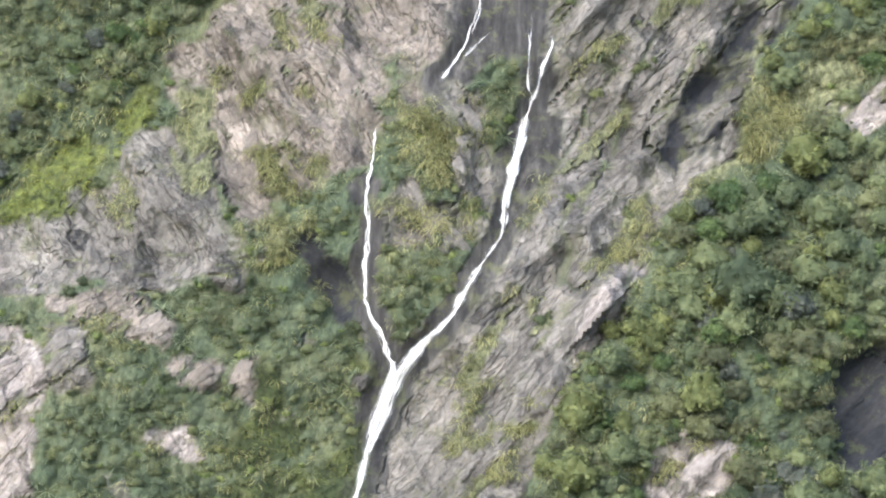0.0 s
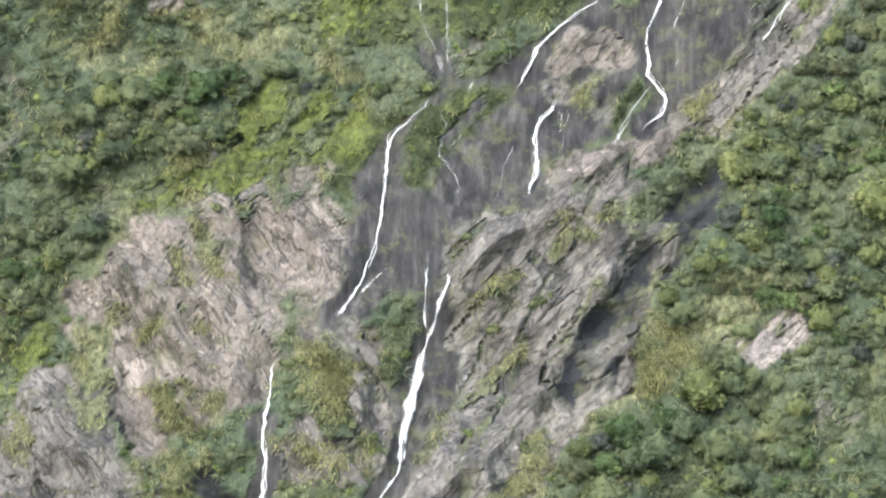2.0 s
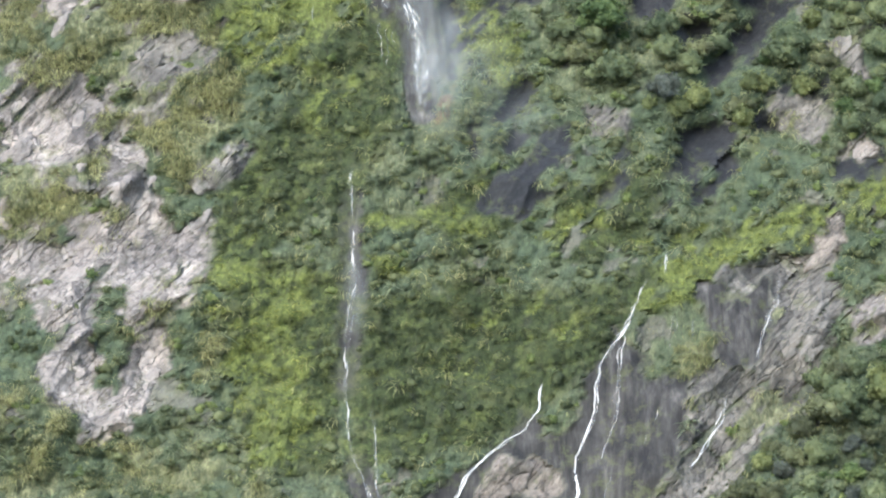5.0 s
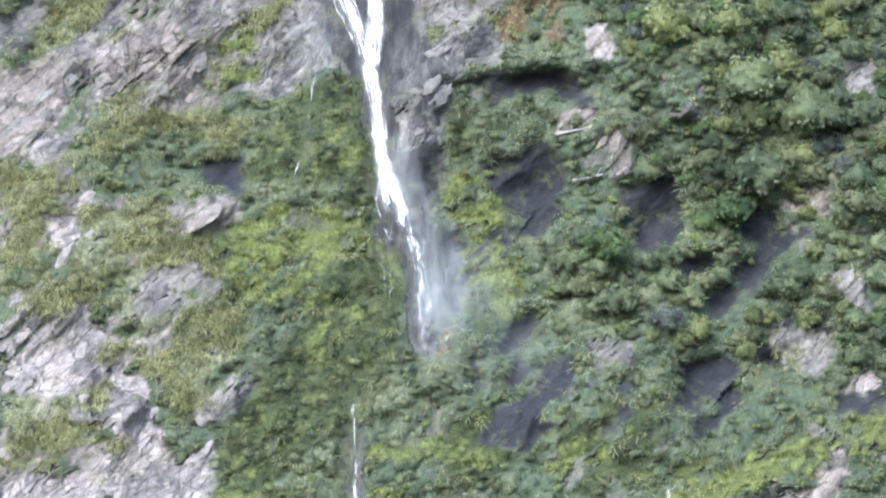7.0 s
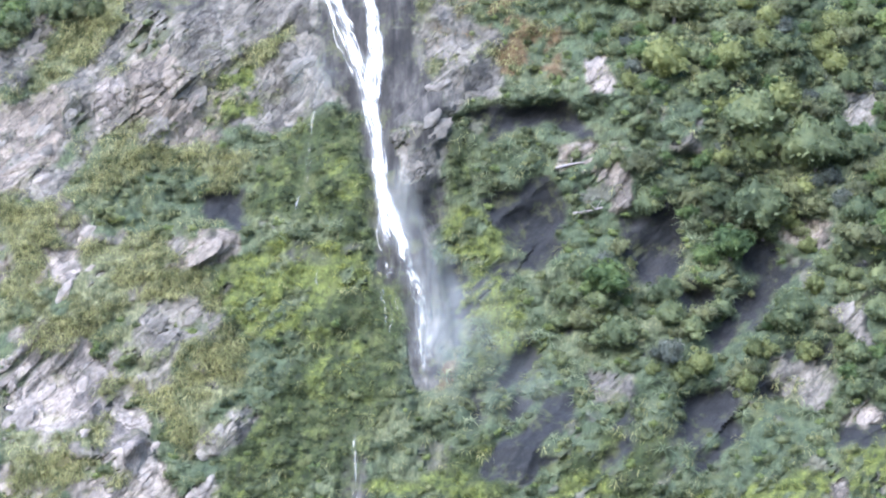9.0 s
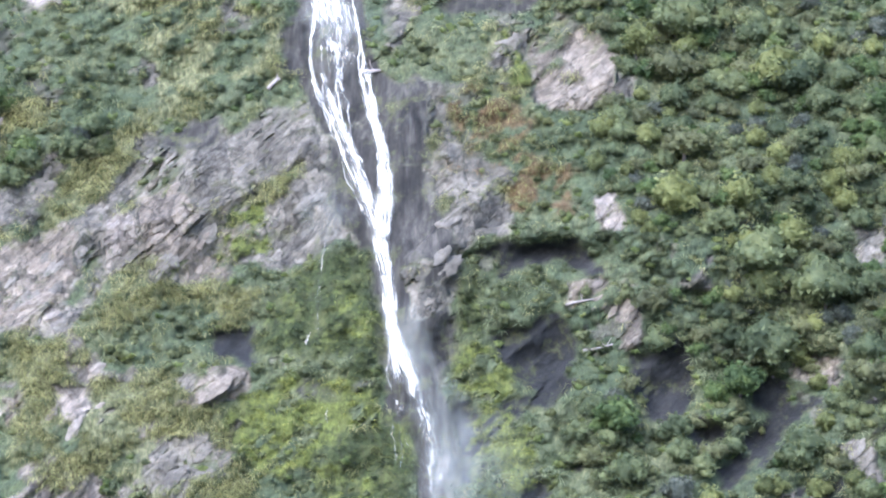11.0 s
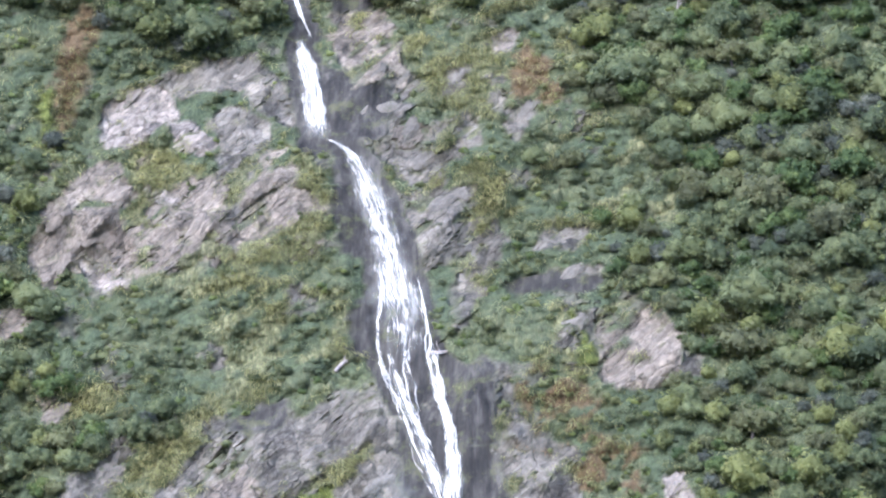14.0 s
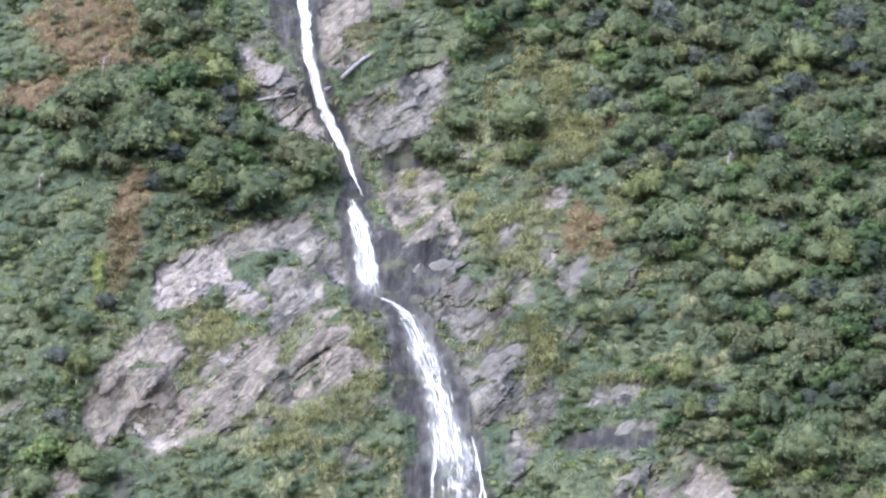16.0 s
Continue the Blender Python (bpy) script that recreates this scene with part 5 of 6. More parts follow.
HEIGHT += ROCKY * CRAG * (1 - 0.72 * soften(WET, 3)) + (1 - ROCKY) * ((1 - MOSS) * MOUND + MOSS * RIBS)
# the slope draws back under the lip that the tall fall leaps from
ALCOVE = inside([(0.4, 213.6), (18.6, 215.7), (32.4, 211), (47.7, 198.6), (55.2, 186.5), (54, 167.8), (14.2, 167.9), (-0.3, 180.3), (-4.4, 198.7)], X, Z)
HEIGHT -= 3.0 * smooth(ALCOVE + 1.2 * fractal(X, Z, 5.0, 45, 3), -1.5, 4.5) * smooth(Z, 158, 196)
HEIGHT -= soften(DARK_SHADED, 2) * 2.2 + CLEFT * ROCKY * (1 - np.clip(WET + DARK_SHADED, 0, 1)) * 0.6
HEIGHT += soften(WOOD, 3) * 1.6 + 25 * smooth(np.abs(X + 12), 90, 400)
BED = soften(WATERWAY, 2)
HEIGHT = HEIGHT * (1 - BED) + BED * (soften(HEIGHT, 7) - 0.5)
SURFACE = BASE + TO_CAMERA * HEIGHT[..., None]


def cell_of(grid, a):
    i = np.clip(np.searchsorted(grid, a) - 1, 0, len(grid) - 2)
    return i, np.clip((a - grid[i]) / (grid[i + 1] - grid[i]), 0, 1)


def at(field, x, z):
    """A field of the mountainside at places x, z."""
    x, z = np.asarray(x, float), np.asarray(z, float)
    i, u = cell_of(GU, (x - middle(z)) / half_width(z))
    j, v = cell_of(GZ, z)
    if field.ndim == 3:
        u, v = u[..., None], v[..., None]
    return (field[j, i] * (1 - u) + field[j, i + 1] * u) * (1 - v) + (field[j + 1, i] * (1 - u) + field[j + 1, i + 1] * u) * v


# ---- meshes ----
def mesh_of(name, verts, faces, material, flat=False, **fields):
    verts, faces = np.asarray(verts, np.float32), np.asarray(faces, np.int32)
    me = bpy.data.meshes.new(name)
    me.vertices.add(len(verts))
    me.vertices.foreach_set("co", verts.ravel())
    me.loops.add(faces.size)
    me.loops.foreach_set("vertex_index", faces.ravel())
    me.polygons.add(len(faces))
    me.polygons.foreach_set("loop_start", np.arange(0, faces.size, faces.shape[1], dtype=np.int32))
    me.update(calc_edges=True)
    if flat:
        me.shade_flat()
    else:
        me.shade_smooth()
    for key, value in fields.items():
        me.attributes.new(key, "FLOAT", "POINT").data.foreach_set("value", np.asarray(value, np.float32).ravel())
    me.materials.append(material)
    return me


def part(name, me, parent, label=""):
    ob = new(name, me)
    ob.parent = parent
    return tagged(ob, label)


def thing(name, label, category, group="", kind="", place=None):
    ob = new(name)
    if place is not None:
        ob.location = place
    return tagged(ob, label, category, group, kind)


def grid_faces(rows, cols, base=0):
    a = base + (np.arange(rows - 1)[:, None] * cols + np.arange(cols - 1)[None, :]).ravel()
    return np.stack([a, a + 1, a + cols + 1, a + cols], 1)


def many(proto, places, turns, sizes):
    """One mesh's vertices and faces repeated at places, turned by 3x3 matrices and sized."""
    v, f = proto
    out = np.einsum("nij,vj->nvi", turns, v) * sizes[:, None, None] + places[:, None, :]
    faces = (f[None] + (np.arange(len(places)) * len(v))[:, None, None]).reshape(-1, f.shape[1])
    return out.reshape(-1, 3), faces


def joined(chunks):
    v, f, n = [], [], 0
    for a, b in chunks:
        v.append(a)
        f.append(b + n)
        n += len(a)
    return np.concatenate(v), np.concatenate(f)


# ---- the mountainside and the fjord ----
me = mesh_of("cliff", SURFACE.reshape(-1, 3), grid_faces(len(GZ), len(GU)), CLIFF, True, white=WHITE, straw=GRASS, lawn=LAWN, rust=RUST, bush=np.clip(BUSH + WOOD, 0, 1), dip=DIP, dark=DARK_SHADED, pale=PALE, grey=GREY, wet=WET, brown=BROWN, moss=MOSS)
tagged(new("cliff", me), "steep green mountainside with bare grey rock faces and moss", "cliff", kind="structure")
me = mesh_of("water", [(-4500, -4500, 0), (4500, -4500, 0), (4500, 4500, 0), (-4500, 4500, 0)], [(0, 1, 2, 3)], SEA)
tagged(new("water", me), "dark green fjord water at the foot of the mountainside", "water", kind="structure")

# ---- waterfalls ----
rng = np.random.default_rng(7)


def ribbon(points, dense, lift, wander=0.35):
    """One band of water that clings to the rock: verts, faces and fields."""
    line = glide(points, 0.45)
    n, cols = len(line), 11
    s = np.linspace(-1, 1, cols)
    along = np.concatenate([[0], np.cumsum(np.hypot(*np.diff(line[:, :2], axis=0).T))])
    way = np.gradient(line[:, :2], axis=0)
    way /= np.linalg.norm(way, axis=1, keepdims=True) + 1e-9
    side = np.stack([-way[:, 1], way[:, 0]], 1)
    side[:, 1] *= 0.35
    seed = int(rng.integers(1, 9999))
    half = line[:, 2] / 2 * (np.clip(0.5 + 0.22 * line[:, 2], 0.55, 1.0) + np.where(line[:, 2] > 1.5, 0.16, 0.5) * fractal(along, along * 0 + seed, 1.6, seed, 4, 0.7))
    half = np.maximum(half, 0.12)
    drift = np.where(line[:, 2] < 1.0, 0.22, 0.07) * fractal(along, along * 0 + 3 * seed, 1.7, seed + 9, 4, 0.65) * np.clip(np.minimum(along, along[-1] - along), 0, 1) + wander * half * fractal(along, along * 0 - seed, 3.5, seed + 5, 4, 0.6)
    px = line[:, 0, None] + side[:, 0, None] * (half[:, None] * s + drift[:, None])
    pz = line[:, 1, None] + side[:, 1, None] * (half[:, None] * s + drift[:, None])
    up = lift + 0.35 * np.minimum(half, 1.5)[:, None] * (1 - s ** 2) + 0.12 * fractal(px, pz * 0.4, 0.8, seed, 3)
    # water leaps past the hollows of the rock
    ground = at(HEIGHT, px, pz)
    k = 9
    pad = np.pad(ground, ((k, k), (0, 0)), mode="edge")
    leap = np.max([pad[i:i + n] for i in range(2 * k + 1)], axis=0).max(axis=1)
    leap = np.convolve(np.pad(leap, 6, mode="edge"), np.ones(13) / 13, mode="valid")[:, None]
    h = np.maximum(0.35 * ground + 0.65 * leap, ground) + np.maximum(up, 0.15)
    pos = at(BASE, px, pz) + at(TO_CAMERA, px, pz) * h[..., None]
    ends = np.minimum(1, (0.0 if lift > 1.5 else 0.15) + np.minimum(along, along[-1] - along) / (0.9 + 0.55 * line[:, 2]))
    edge = (1 - np.abs(s[None]) ** np.where(line[:, 2:3] > 1.5, 2.6, 1.6)) * ends[:, None]
    fields = dict(across=half[:, None] * s, along=along[:, None] + 0 * s, dense=np.full((n, cols), dense), edge=edge, strand=np.full((n, cols), seed % 97))
    return pos.reshape(-1, 3), grid_faces(n, cols), {k: v.ravel() for k, v in fields.items()}


def strand(parent, points, dense, lift, name="strand", material=None):
    """A strand of water; a broad one is a thin veil with filaments that part and meet."""
    def add(kind, rows, d, up, wander):
        v, f, fields = ribbon(rows, d, up, wander)
        part(kind, mesh_of(kind, v, f, material or WATER, False, **fields), parent)

    width = max(p[2] for p in points)
    if material is not None:
        add(name, points, dense, lift, 0.18)
        return
    if width < 1.7:
        # a thin chute braids out of a few threads
        line = glide(points, 1.2)
        t = np.linspace(0, 1, len(line))
        for k in range(3 if width > 0.45 else 2):
            thread = line.copy()
            sway = 0.3 * np.sin(t * rng.uniform(4, 11) + 2.1 * k) * np.sin(t * math.pi) ** 0.5
            thread[:, 0] += sway * line[:, 2]
            thread[:, 2] *= (0.72, 0.45, 0.3)[k] * (1 + 0.3 * np.sin(t * rng.uniform(6, 14) + k))
            i0, i1 = (0, len(line)) if k == 0 else (int(rng.uniform(0, 0.35) * len(line)), len(line) - int(rng.uniform(0, 0.3) * len(line)))
            if i1 - i0 > 2:
                add(name, thread[i0:i1], dense * (0.95, 0.8, 0.7)[k], lift + 0.06 * k, 0.25)
        return
    if width < 2.6:
        add(name, points, dense, lift, 0.18)
        return
    add("veil", points, dense * 0.8, lift, 0.1)
    line = glide(points, 2.2)
    t = np.linspace(0, 1, len(line))
    for k in range(int(2 + width * 1.1)):
        wob = 0.05 * np.sin(t * rng.uniform(2, 6) + rng.uniform(0, 6))
        off = np.clip(rng.uniform(-0.36, 0.36) + rng.uniform(-0.15, 0.15) * (t - 0.5) + wob, -0.42, 0.42)
        i0, i1 = int(rng.uniform(0, 0.4) * len(line)), len(line) - int(rng.uniform(0, 0.3) * len(line))
        if i1 - i0 < 3:
            continue
        thin = line[i0:i1].copy()
        thin[:, 0] += (off * line[:, 2])[i0:i1]
        thin[:, 2] = np.minimum(line[i0:i1, 2] * rng.uniform(0.06, 0.2), 0.9) * (0.6 + 0.4 * np.sin(np.linspace(0.3, 2.9, i1 - i0)))
        add("filament", thin, min(1.0, dense * rng.uniform(0.55, 0.9)), lift + rng.uniform(0.05, 0.25), 0.2)


for label, rows in WATERFALLS:
    root = thing("waterfall", label, "waterfall", "waterfalls on the mountainside")
    for dense, lift, points in rows:
        strand(root, points, dense, lift, *(["spray", SPRAY] if lift > 1.5 else []))


# ---- rock outcrops ----
def ico(times):
    bm = bmesh.new()
    bmesh.ops.create_icosphere(bm, subdivisions=times, radius=1.0)
    v = np.array([q.co for q in bm.verts])
    f = np.array([[q.index for q in p.verts] for p in bm.faces])
    bm.free()
    return v, f


SPHERE = ico(3)


def rock_outcrop(kind, x0, z0, x1, z1, r, seed):
    """An angular block, split by joints, bedded in the slope."""
    g = np.random.default_rng(seed)
    d, f = SPHERE
    n = g.normal(size=(12, 3)) * np.array([1, 1.4, 1])
    n /= np.linalg.norm(n, axis=1, keepdims=True)
    reach = g.uniform(0.5, 0.95, 12)
    dot = d @ n.T
    rad = np.min(np.where(dot > 0.05, reach / np.maximum(dot, 0.05), 9), axis=1)
    rad = np.minimum(rad, 1.3) * (0.85 + 0.35 * facets(d[:, 0] * 2 + seed, d[:, 2] * 2 + d[:, 1], 0.9, seed, 1.8))
    rad = rad * (1 + 0.05 * fractal(d[:, 0] * 3 + seed, d[:, 2] * 3 + d[:, 1] * 2, 1.0, seed, 3))
    long = min(math.hypot(x1 - x0, z1 - z0) / 2 + r, 1.6 * r)
    q = d * rad[:, None] * np.array([long, r * 0.3, r * 0.7])
    turn = math.atan2(z1 - z0, x1 - x0) if long > r * 1.1 else g.uniform(-0.5, 0.5)
    c, s = math.cos(turn), math.sin(turn)
    p = np.stack([q[:, 0] * c - q[:, 2] * s, q[:, 1], q[:, 0] * s + q[:, 2] * c], 1)
    x, z = (x0 + x1) / 2, (z0 + z1) / 2
    place = at(SURFACE, x, z) - at(TO_CAMERA, x, z) * r * 0.12
    ob = new("rock_outcrop", mesh_of("rock_outcrop", p, f, OUTCROP[kind][0], True))
    ob.location = place
    return tagged(ob, OUTCROP[kind][1], "rock", "rock outcrops on the slope")


NEAR_WATER = soften(WATERWAY, 6)
g = np.random.default_rng(17)
for k, (kind, share, outline) in enumerate(REGIONS):
    if kind.upper() not in OUTCROP:
        continue
    p = np.asarray(outline)
    lo, hi = p.min(axis=0), p.max(axis=0)
    for n in range(int(min(6, 1 + (hi - lo).prod() / 30))):
        for _ in range(12):
            x, z = g.uniform(lo, hi)
            if inside(outline, np.array(x), np.array(z)) > 0.8 and at(NEAR_WATER, x, z) < 0.03:
                r, turn = g.uniform(0.7, 1.7), (2.15 if at(DIP, x, z) > 0.5 else 0.85) + g.uniform(-0.3, 0.3)
                rock_outcrop(kind.upper(), x - r * math.cos(turn), z - r * math.sin(turn), x + r * math.cos(turn), z + r * math.sin(turn), r, 700 + 13 * k + n)
                break

# ---- plants ----
def turned(yaw, lean_x=None):
    c, s = np.cos(yaw), np.sin(yaw)
    o, l = np.zeros_like(c), np.ones_like(c)
    m = np.stack([c, -s, o, s, c, o, o, o, l], -1).reshape(-1, 3, 3)
    if lean_x is not None:
        c, s = np.cos(lean_x), np.sin(lean_x)
        m = np.stack([l, o, o, o, c, -s, o, s, c], -1).reshape(-1, 3, 3) @ m
    return m


def dome(r, tall, lobes, leaves, size, seed, grid=(22, 9), low=-0.45, rough=0.42):
    """A crown: one closed, lobed canopy with small leaves lying over it; r across, tall upward."""
    g = np.random.default_rng(seed)
    heads = g.normal(size=(lobes, 3))
    heads[:, 2] = np.abs(heads[:, 2]) - 0.15
    heads /= np.linalg.norm(heads, axis=1, keepdims=True)
    big, narrow = g.uniform(0.55, 1.15, lobes), 2.2 * math.sqrt(lobes / 12)

    def reach(d):
        gap = np.arccos(np.clip(d @ heads.T, -1, 1)) * narrow
        return 1 - rough + rough * np.max(big * (1.0 - 0.75 * gap ** 2), axis=1).clip(-0.15, 2.0)

    k, m = grid
    th, up = np.meshgrid(np.arange(k) / k * 2 * math.pi, np.linspace(0.995, low, m))
    flatly = np.sqrt(1 - up ** 2)
    d = np.stack([flatly * np.cos(th), flatly * np.sin(th), up], -1).reshape(-1, 3)
    shape = np.array([r, r, tall])
    v = d * (reach(d) * 0.9)[:, None] * shape
    i, j = np.arange(m - 1)[:, None] * k, np.arange(k)[None]
    a, b, c, e = i + j, i + (j + 1) % k, i + k + (j + 1) % k, i + k + j
    f = np.concatenate([np.stack([a, e, c], -1).reshape(-1, 3), np.stack([a, c, b], -1).reshape(-1, 3)])
    # the leaves
    up = g.uniform(low, 1, leaves)
    th = g.uniform(0, 2 * math.pi, leaves)
    q = np.stack([np.sqrt(1 - up ** 2) * np.cos(th), np.sqrt(1 - up ** 2) * np.sin(th), up], -1)
    at_leaf = q * (reach(q) * g.uniform(0.93, 1.14, leaves))[:, None] * shape
    nrm = q + 0.65 * g.normal(size=(leaves, 3)) + np.array([0, 0, 0.2])
    nrm /= np.linalg.norm(nrm, axis=1, keepdims=True)
    s1 = np.cross(nrm, g.normal(size=(leaves, 3)))
    s1 /= np.linalg.norm(s1, axis=1, keepdims=True)
    s2 = np.cross(nrm, s1)
    L = size * g.uniform(0.7, 1.35, (leaves, 1))
    lv = np.stack([at_leaf - s1 * L * 0.7 - s2 * L * 0.5, at_leaf - s1 * L * 0.7 + s2 * L * 0.5, at_leaf + s1 * L], 1).reshape(-1, 3)
    return joined([(v, f), (lv, np.arange(leaves * 3).reshape(-1, 3))])


def blades(count, length, width, droop, seed, spread=1.0, seg=3):
    """A tuft of arching blades."""
    g = np.random.default_rng(seed)
    t = np.linspace(0, 1, seg + 1)
    yaw = g.uniform(0, 2 * math.pi, count)
    rise = g.uniform(0.25, 1.2, count)
    L = length * g.uniform(0.6, 1.15, count)
    out = (np.cos(rise)[:, None] * t + droop * 0.35 * t ** 2) * L[:, None] * spread
    up = (np.sin(rise)[:, None] * t - droop * t ** 2.2 * 0.75) * L[:, None]
    wid = width * np.array([0.7, 1.0, 0.75, 0.08]) if seg == 3 else width * np.linspace(1, 0.1, seg + 1)
    c, s = np.cos(yaw)[:, None], np.sin(yaw)[:, None]
    mid = np.stack([out * c, out * s, up], -1)
    sd = np.stack([-s, c, 0 * c], -1) * wid[None, :, None] / 2
    v = np.stack([mid - sd, mid + sd], 2).reshape(-1, 3)
    b = (np.arange(count)[:, None] * (seg + 1) + np.arange(seg)[None]).ravel() * 2
    return v, np.stack([b, b + 1, b + 3, b + 2], 1)


def tussock(seed, count=24):
    """Grass in a mop: long blades that rise from one root, arch over and hang."""
    g = np.random.default_rng(seed)
    yaw, a0 = g.uniform(0, 6.28, count), g.uniform(0.05, 1.3, count)
    a1 = a0 + g.uniform(0.6, 1.1, count)
    am, w = a0 * 0.45 + a1 * 0.55, g.uniform(0.028, 0.055, count)
    r0, r1 = g.uniform(0.35, 0.7, count), g.uniform(1.0, 1.6, count)

    def on(a, r, side):
        x, y = r * np.sin(a), side
        return np.stack([x * np.cos(yaw) - y * np.sin(yaw), x * np.sin(yaw) + y * np.cos(yaw), r * np.cos(a) * 0.8], -1)
    v = np.stack([on(a0, r0, 0 * w), on(am, (r0 + r1) / 2 + 0.15, -w), on(am, (r0 + r1) / 2 + 0.15, w), on(a1, r1, 0 * w)], 1).reshape(-1, 3)
    b = np.arange(count) * 4
    f = np.concatenate([np.stack([b, b + 1, b + 2], 1), np.stack([b + 1, b + 3, b + 2], 1)])
    return v, f


def limb(a, b, r0, r1, sides=6, bend=0.12, seed=0):
    g = np.random.default_rng(seed)
    a, b = np.asarray(a, float), np.asarray(b, float)
    n = 4
    t = np.linspace(0, 1, n)[:, None]
    off = g.normal(size=3) * np.linalg.norm(b - a) * bend
    line = a + (b - a) * t + off * np.sin(t * math.pi)
    d = (b - a) / np.linalg.norm(b - a)
    u = np.cross(d, [0.3, 0.9, 0.2] if abs(d[2]) > 0.8 else [0, 0, 1])
    u /= np.linalg.norm(u)
    w = np.cross(d, u)
    ang = np.arange(sides) / sides * 2 * math.pi
    ring = np.cos(ang)[:, None] * u + np.sin(ang)[:, None] * w
    r = (r0 + (r1 - r0) * t)[:, :, None] * (1 + 0.12 * g.normal(size=(n, sides, 1)))
    v = (line[:, None] + ring[None] * r).reshape(-1, 3)
    i, j = np.arange(n - 1)[:, None] * sides, np.arange(sides)[None]
    a, b, c, d = i + j, i + (j + 1) % sides, i + sides + (j + 1) % sides, i + sides + j
    return v, np.concatenate([np.stack([a, b, c], -1).reshape(-1, 3), np.stack([a, c, d], -1).reshape(-1, 3)])


def tree(seed, tall, wide, leaf, label, lobes=30, leaves=370):
    """A bush-forest tree: trunk with limbs, and a lobed crown with smaller ones budding from it."""
    g = np.random.default_rng(seed)
    root = thing("tree", label, "tree", "forest trees on the slope")
    wood = [limb((0, 0, -0.8), (0.2, -0.3, tall * 0.55), 0.17, 0.10, 6, 0.06, seed)]
    v, f = dome(wide, tall * 0.62, lobes, leaves, 0.21, seed * 31, (18, 8), -0.75)
    crowns = [(v + np.array([0, 0, tall * 0.42]), f)]
    for k in range(3):
        a, q = k * 2.1 + g.uniform(-0.5, 0.5), wide * g.uniform(0.5, 0.8)
        x, y, z = q * math.cos(a), q * math.sin(a), tall * g.uniform(0.3, 0.62)
        wood.append(limb((0.14, -0.2, tall * 0.3), (x * 0.8, y * 0.8, z), 0.08, 0.03, 4, 0.1, seed + k))
        v, f = dome(wide * g.uniform(0.34, 0.5), wide * g.uniform(0.3, 0.45), 10, 90, 0.21, seed * 31 + k + 1, (10, 5), -0.6)
        crowns.append((v + np.array([x, y, z]), f))
    part("trunk", mesh_of("trunk", *joined(wood), BARK), root, "grey-brown trunk with forking limbs")
    part("crown", mesh_of("crown", *joined(crowns), leaf), root, "rounded evergreen crown of leafy lobes")
    return root


def scatter(field, count, seed, z0=44, z1=352, apart=0.0, wide=1.05):
    """Places on the slope, as dense as the field says; kept apart on demand."""
    g = np.random.default_rng(seed)
    kept, cells = [], {}
    z = g.uniform(z0, z1, count * 14)
    x = middle(z) + g.uniform(-wide, wide, count * 14) * half_width(z)
    ok = g.uniform(0, 1, count * 14) < at(field, x, z)
    for a, b in zip(x[ok], z[ok]):
        if apart:
            i, j = int(a // apart), int(b // apart)
            if any(math.hypot(a - p, b - q) < apart for m in (-1, 0, 1) for n in (-1, 0, 1) for p, q in cells.get((i + m, j + n), ())):
                continue
            cells.setdefault((i, j), []).append((a, b))
        kept.append((a, b))
        if len(kept) >= count:
            break
    return np.array(kept)


def ground_at(p, sink=0.1):
    return at(SURFACE, p[:, 0], p[:, 1]) - at(TO_CAMERA, p[:, 0], p[:, 1]) * sink


GREEN = np.clip(1 - BARE * 1.25, 0, 1)
OPEN = 1 - WATERWAY

# forest trees
protos = [
    tree(1, 2.9, 1.75, LEAF_DARK, "dark green broadleaf tree on the steep slope"),
    tree(2, 3.3, 1.6, LEAF_YELLOW, "yellow-green broadleaf tree on the steep slope"),
    tree(3, 2.6, 1.9, LEAF_OLIVE, "olive-green wide-crowned tree on the steep slope"),
    tree(4, 2.7, 1.5, LEAF_FRESH, "fresh green small tree on the steep slope"),
    tree(5, 3.6, 2.3, LEAF_DARK, "tall dark green tree with a domed crown", 36, 560),
    tree(6, 2.3, 1.4, LEAF_DUSKY, "low dusky grey-green tree on the rocky slope"),
]
CLEAR = (1 - smooth(soften(WATERWAY, 5), 0.02, 0.12)) * (1 - soften(RUST, 3))
# no tall plants right below the bare rock
STEP = GZ[1] - GZ[0]
BELOW = np.maximum.reduce([np.roll(BARE, -int(q / STEP), axis=0) for q in (0.0, 0.8, 1.6)])
CLEAR = CLEAR * (1 - 0.95 * np.maximum(BELOW, np.roll(BARE, -int(2.8 / STEP), axis=0)))
wood_places = scatter(np.clip(WOOD * 1.2 * (1 - BARE * 0.9) * (1 - 0.9 * GRASS) * CLEAR, 0, 1), 1500, 101, 40, 356, 1.7, 1.08)
g = np.random.default_rng(5)
wood_places[:, 1] -= 1.2
spots = ground_at(wood_places, 0.9)
kinds = g.choice(6, len(spots), p=[0.23, 0.14, 0.18, 0.21, 0.14, 0.1])
rest = {}
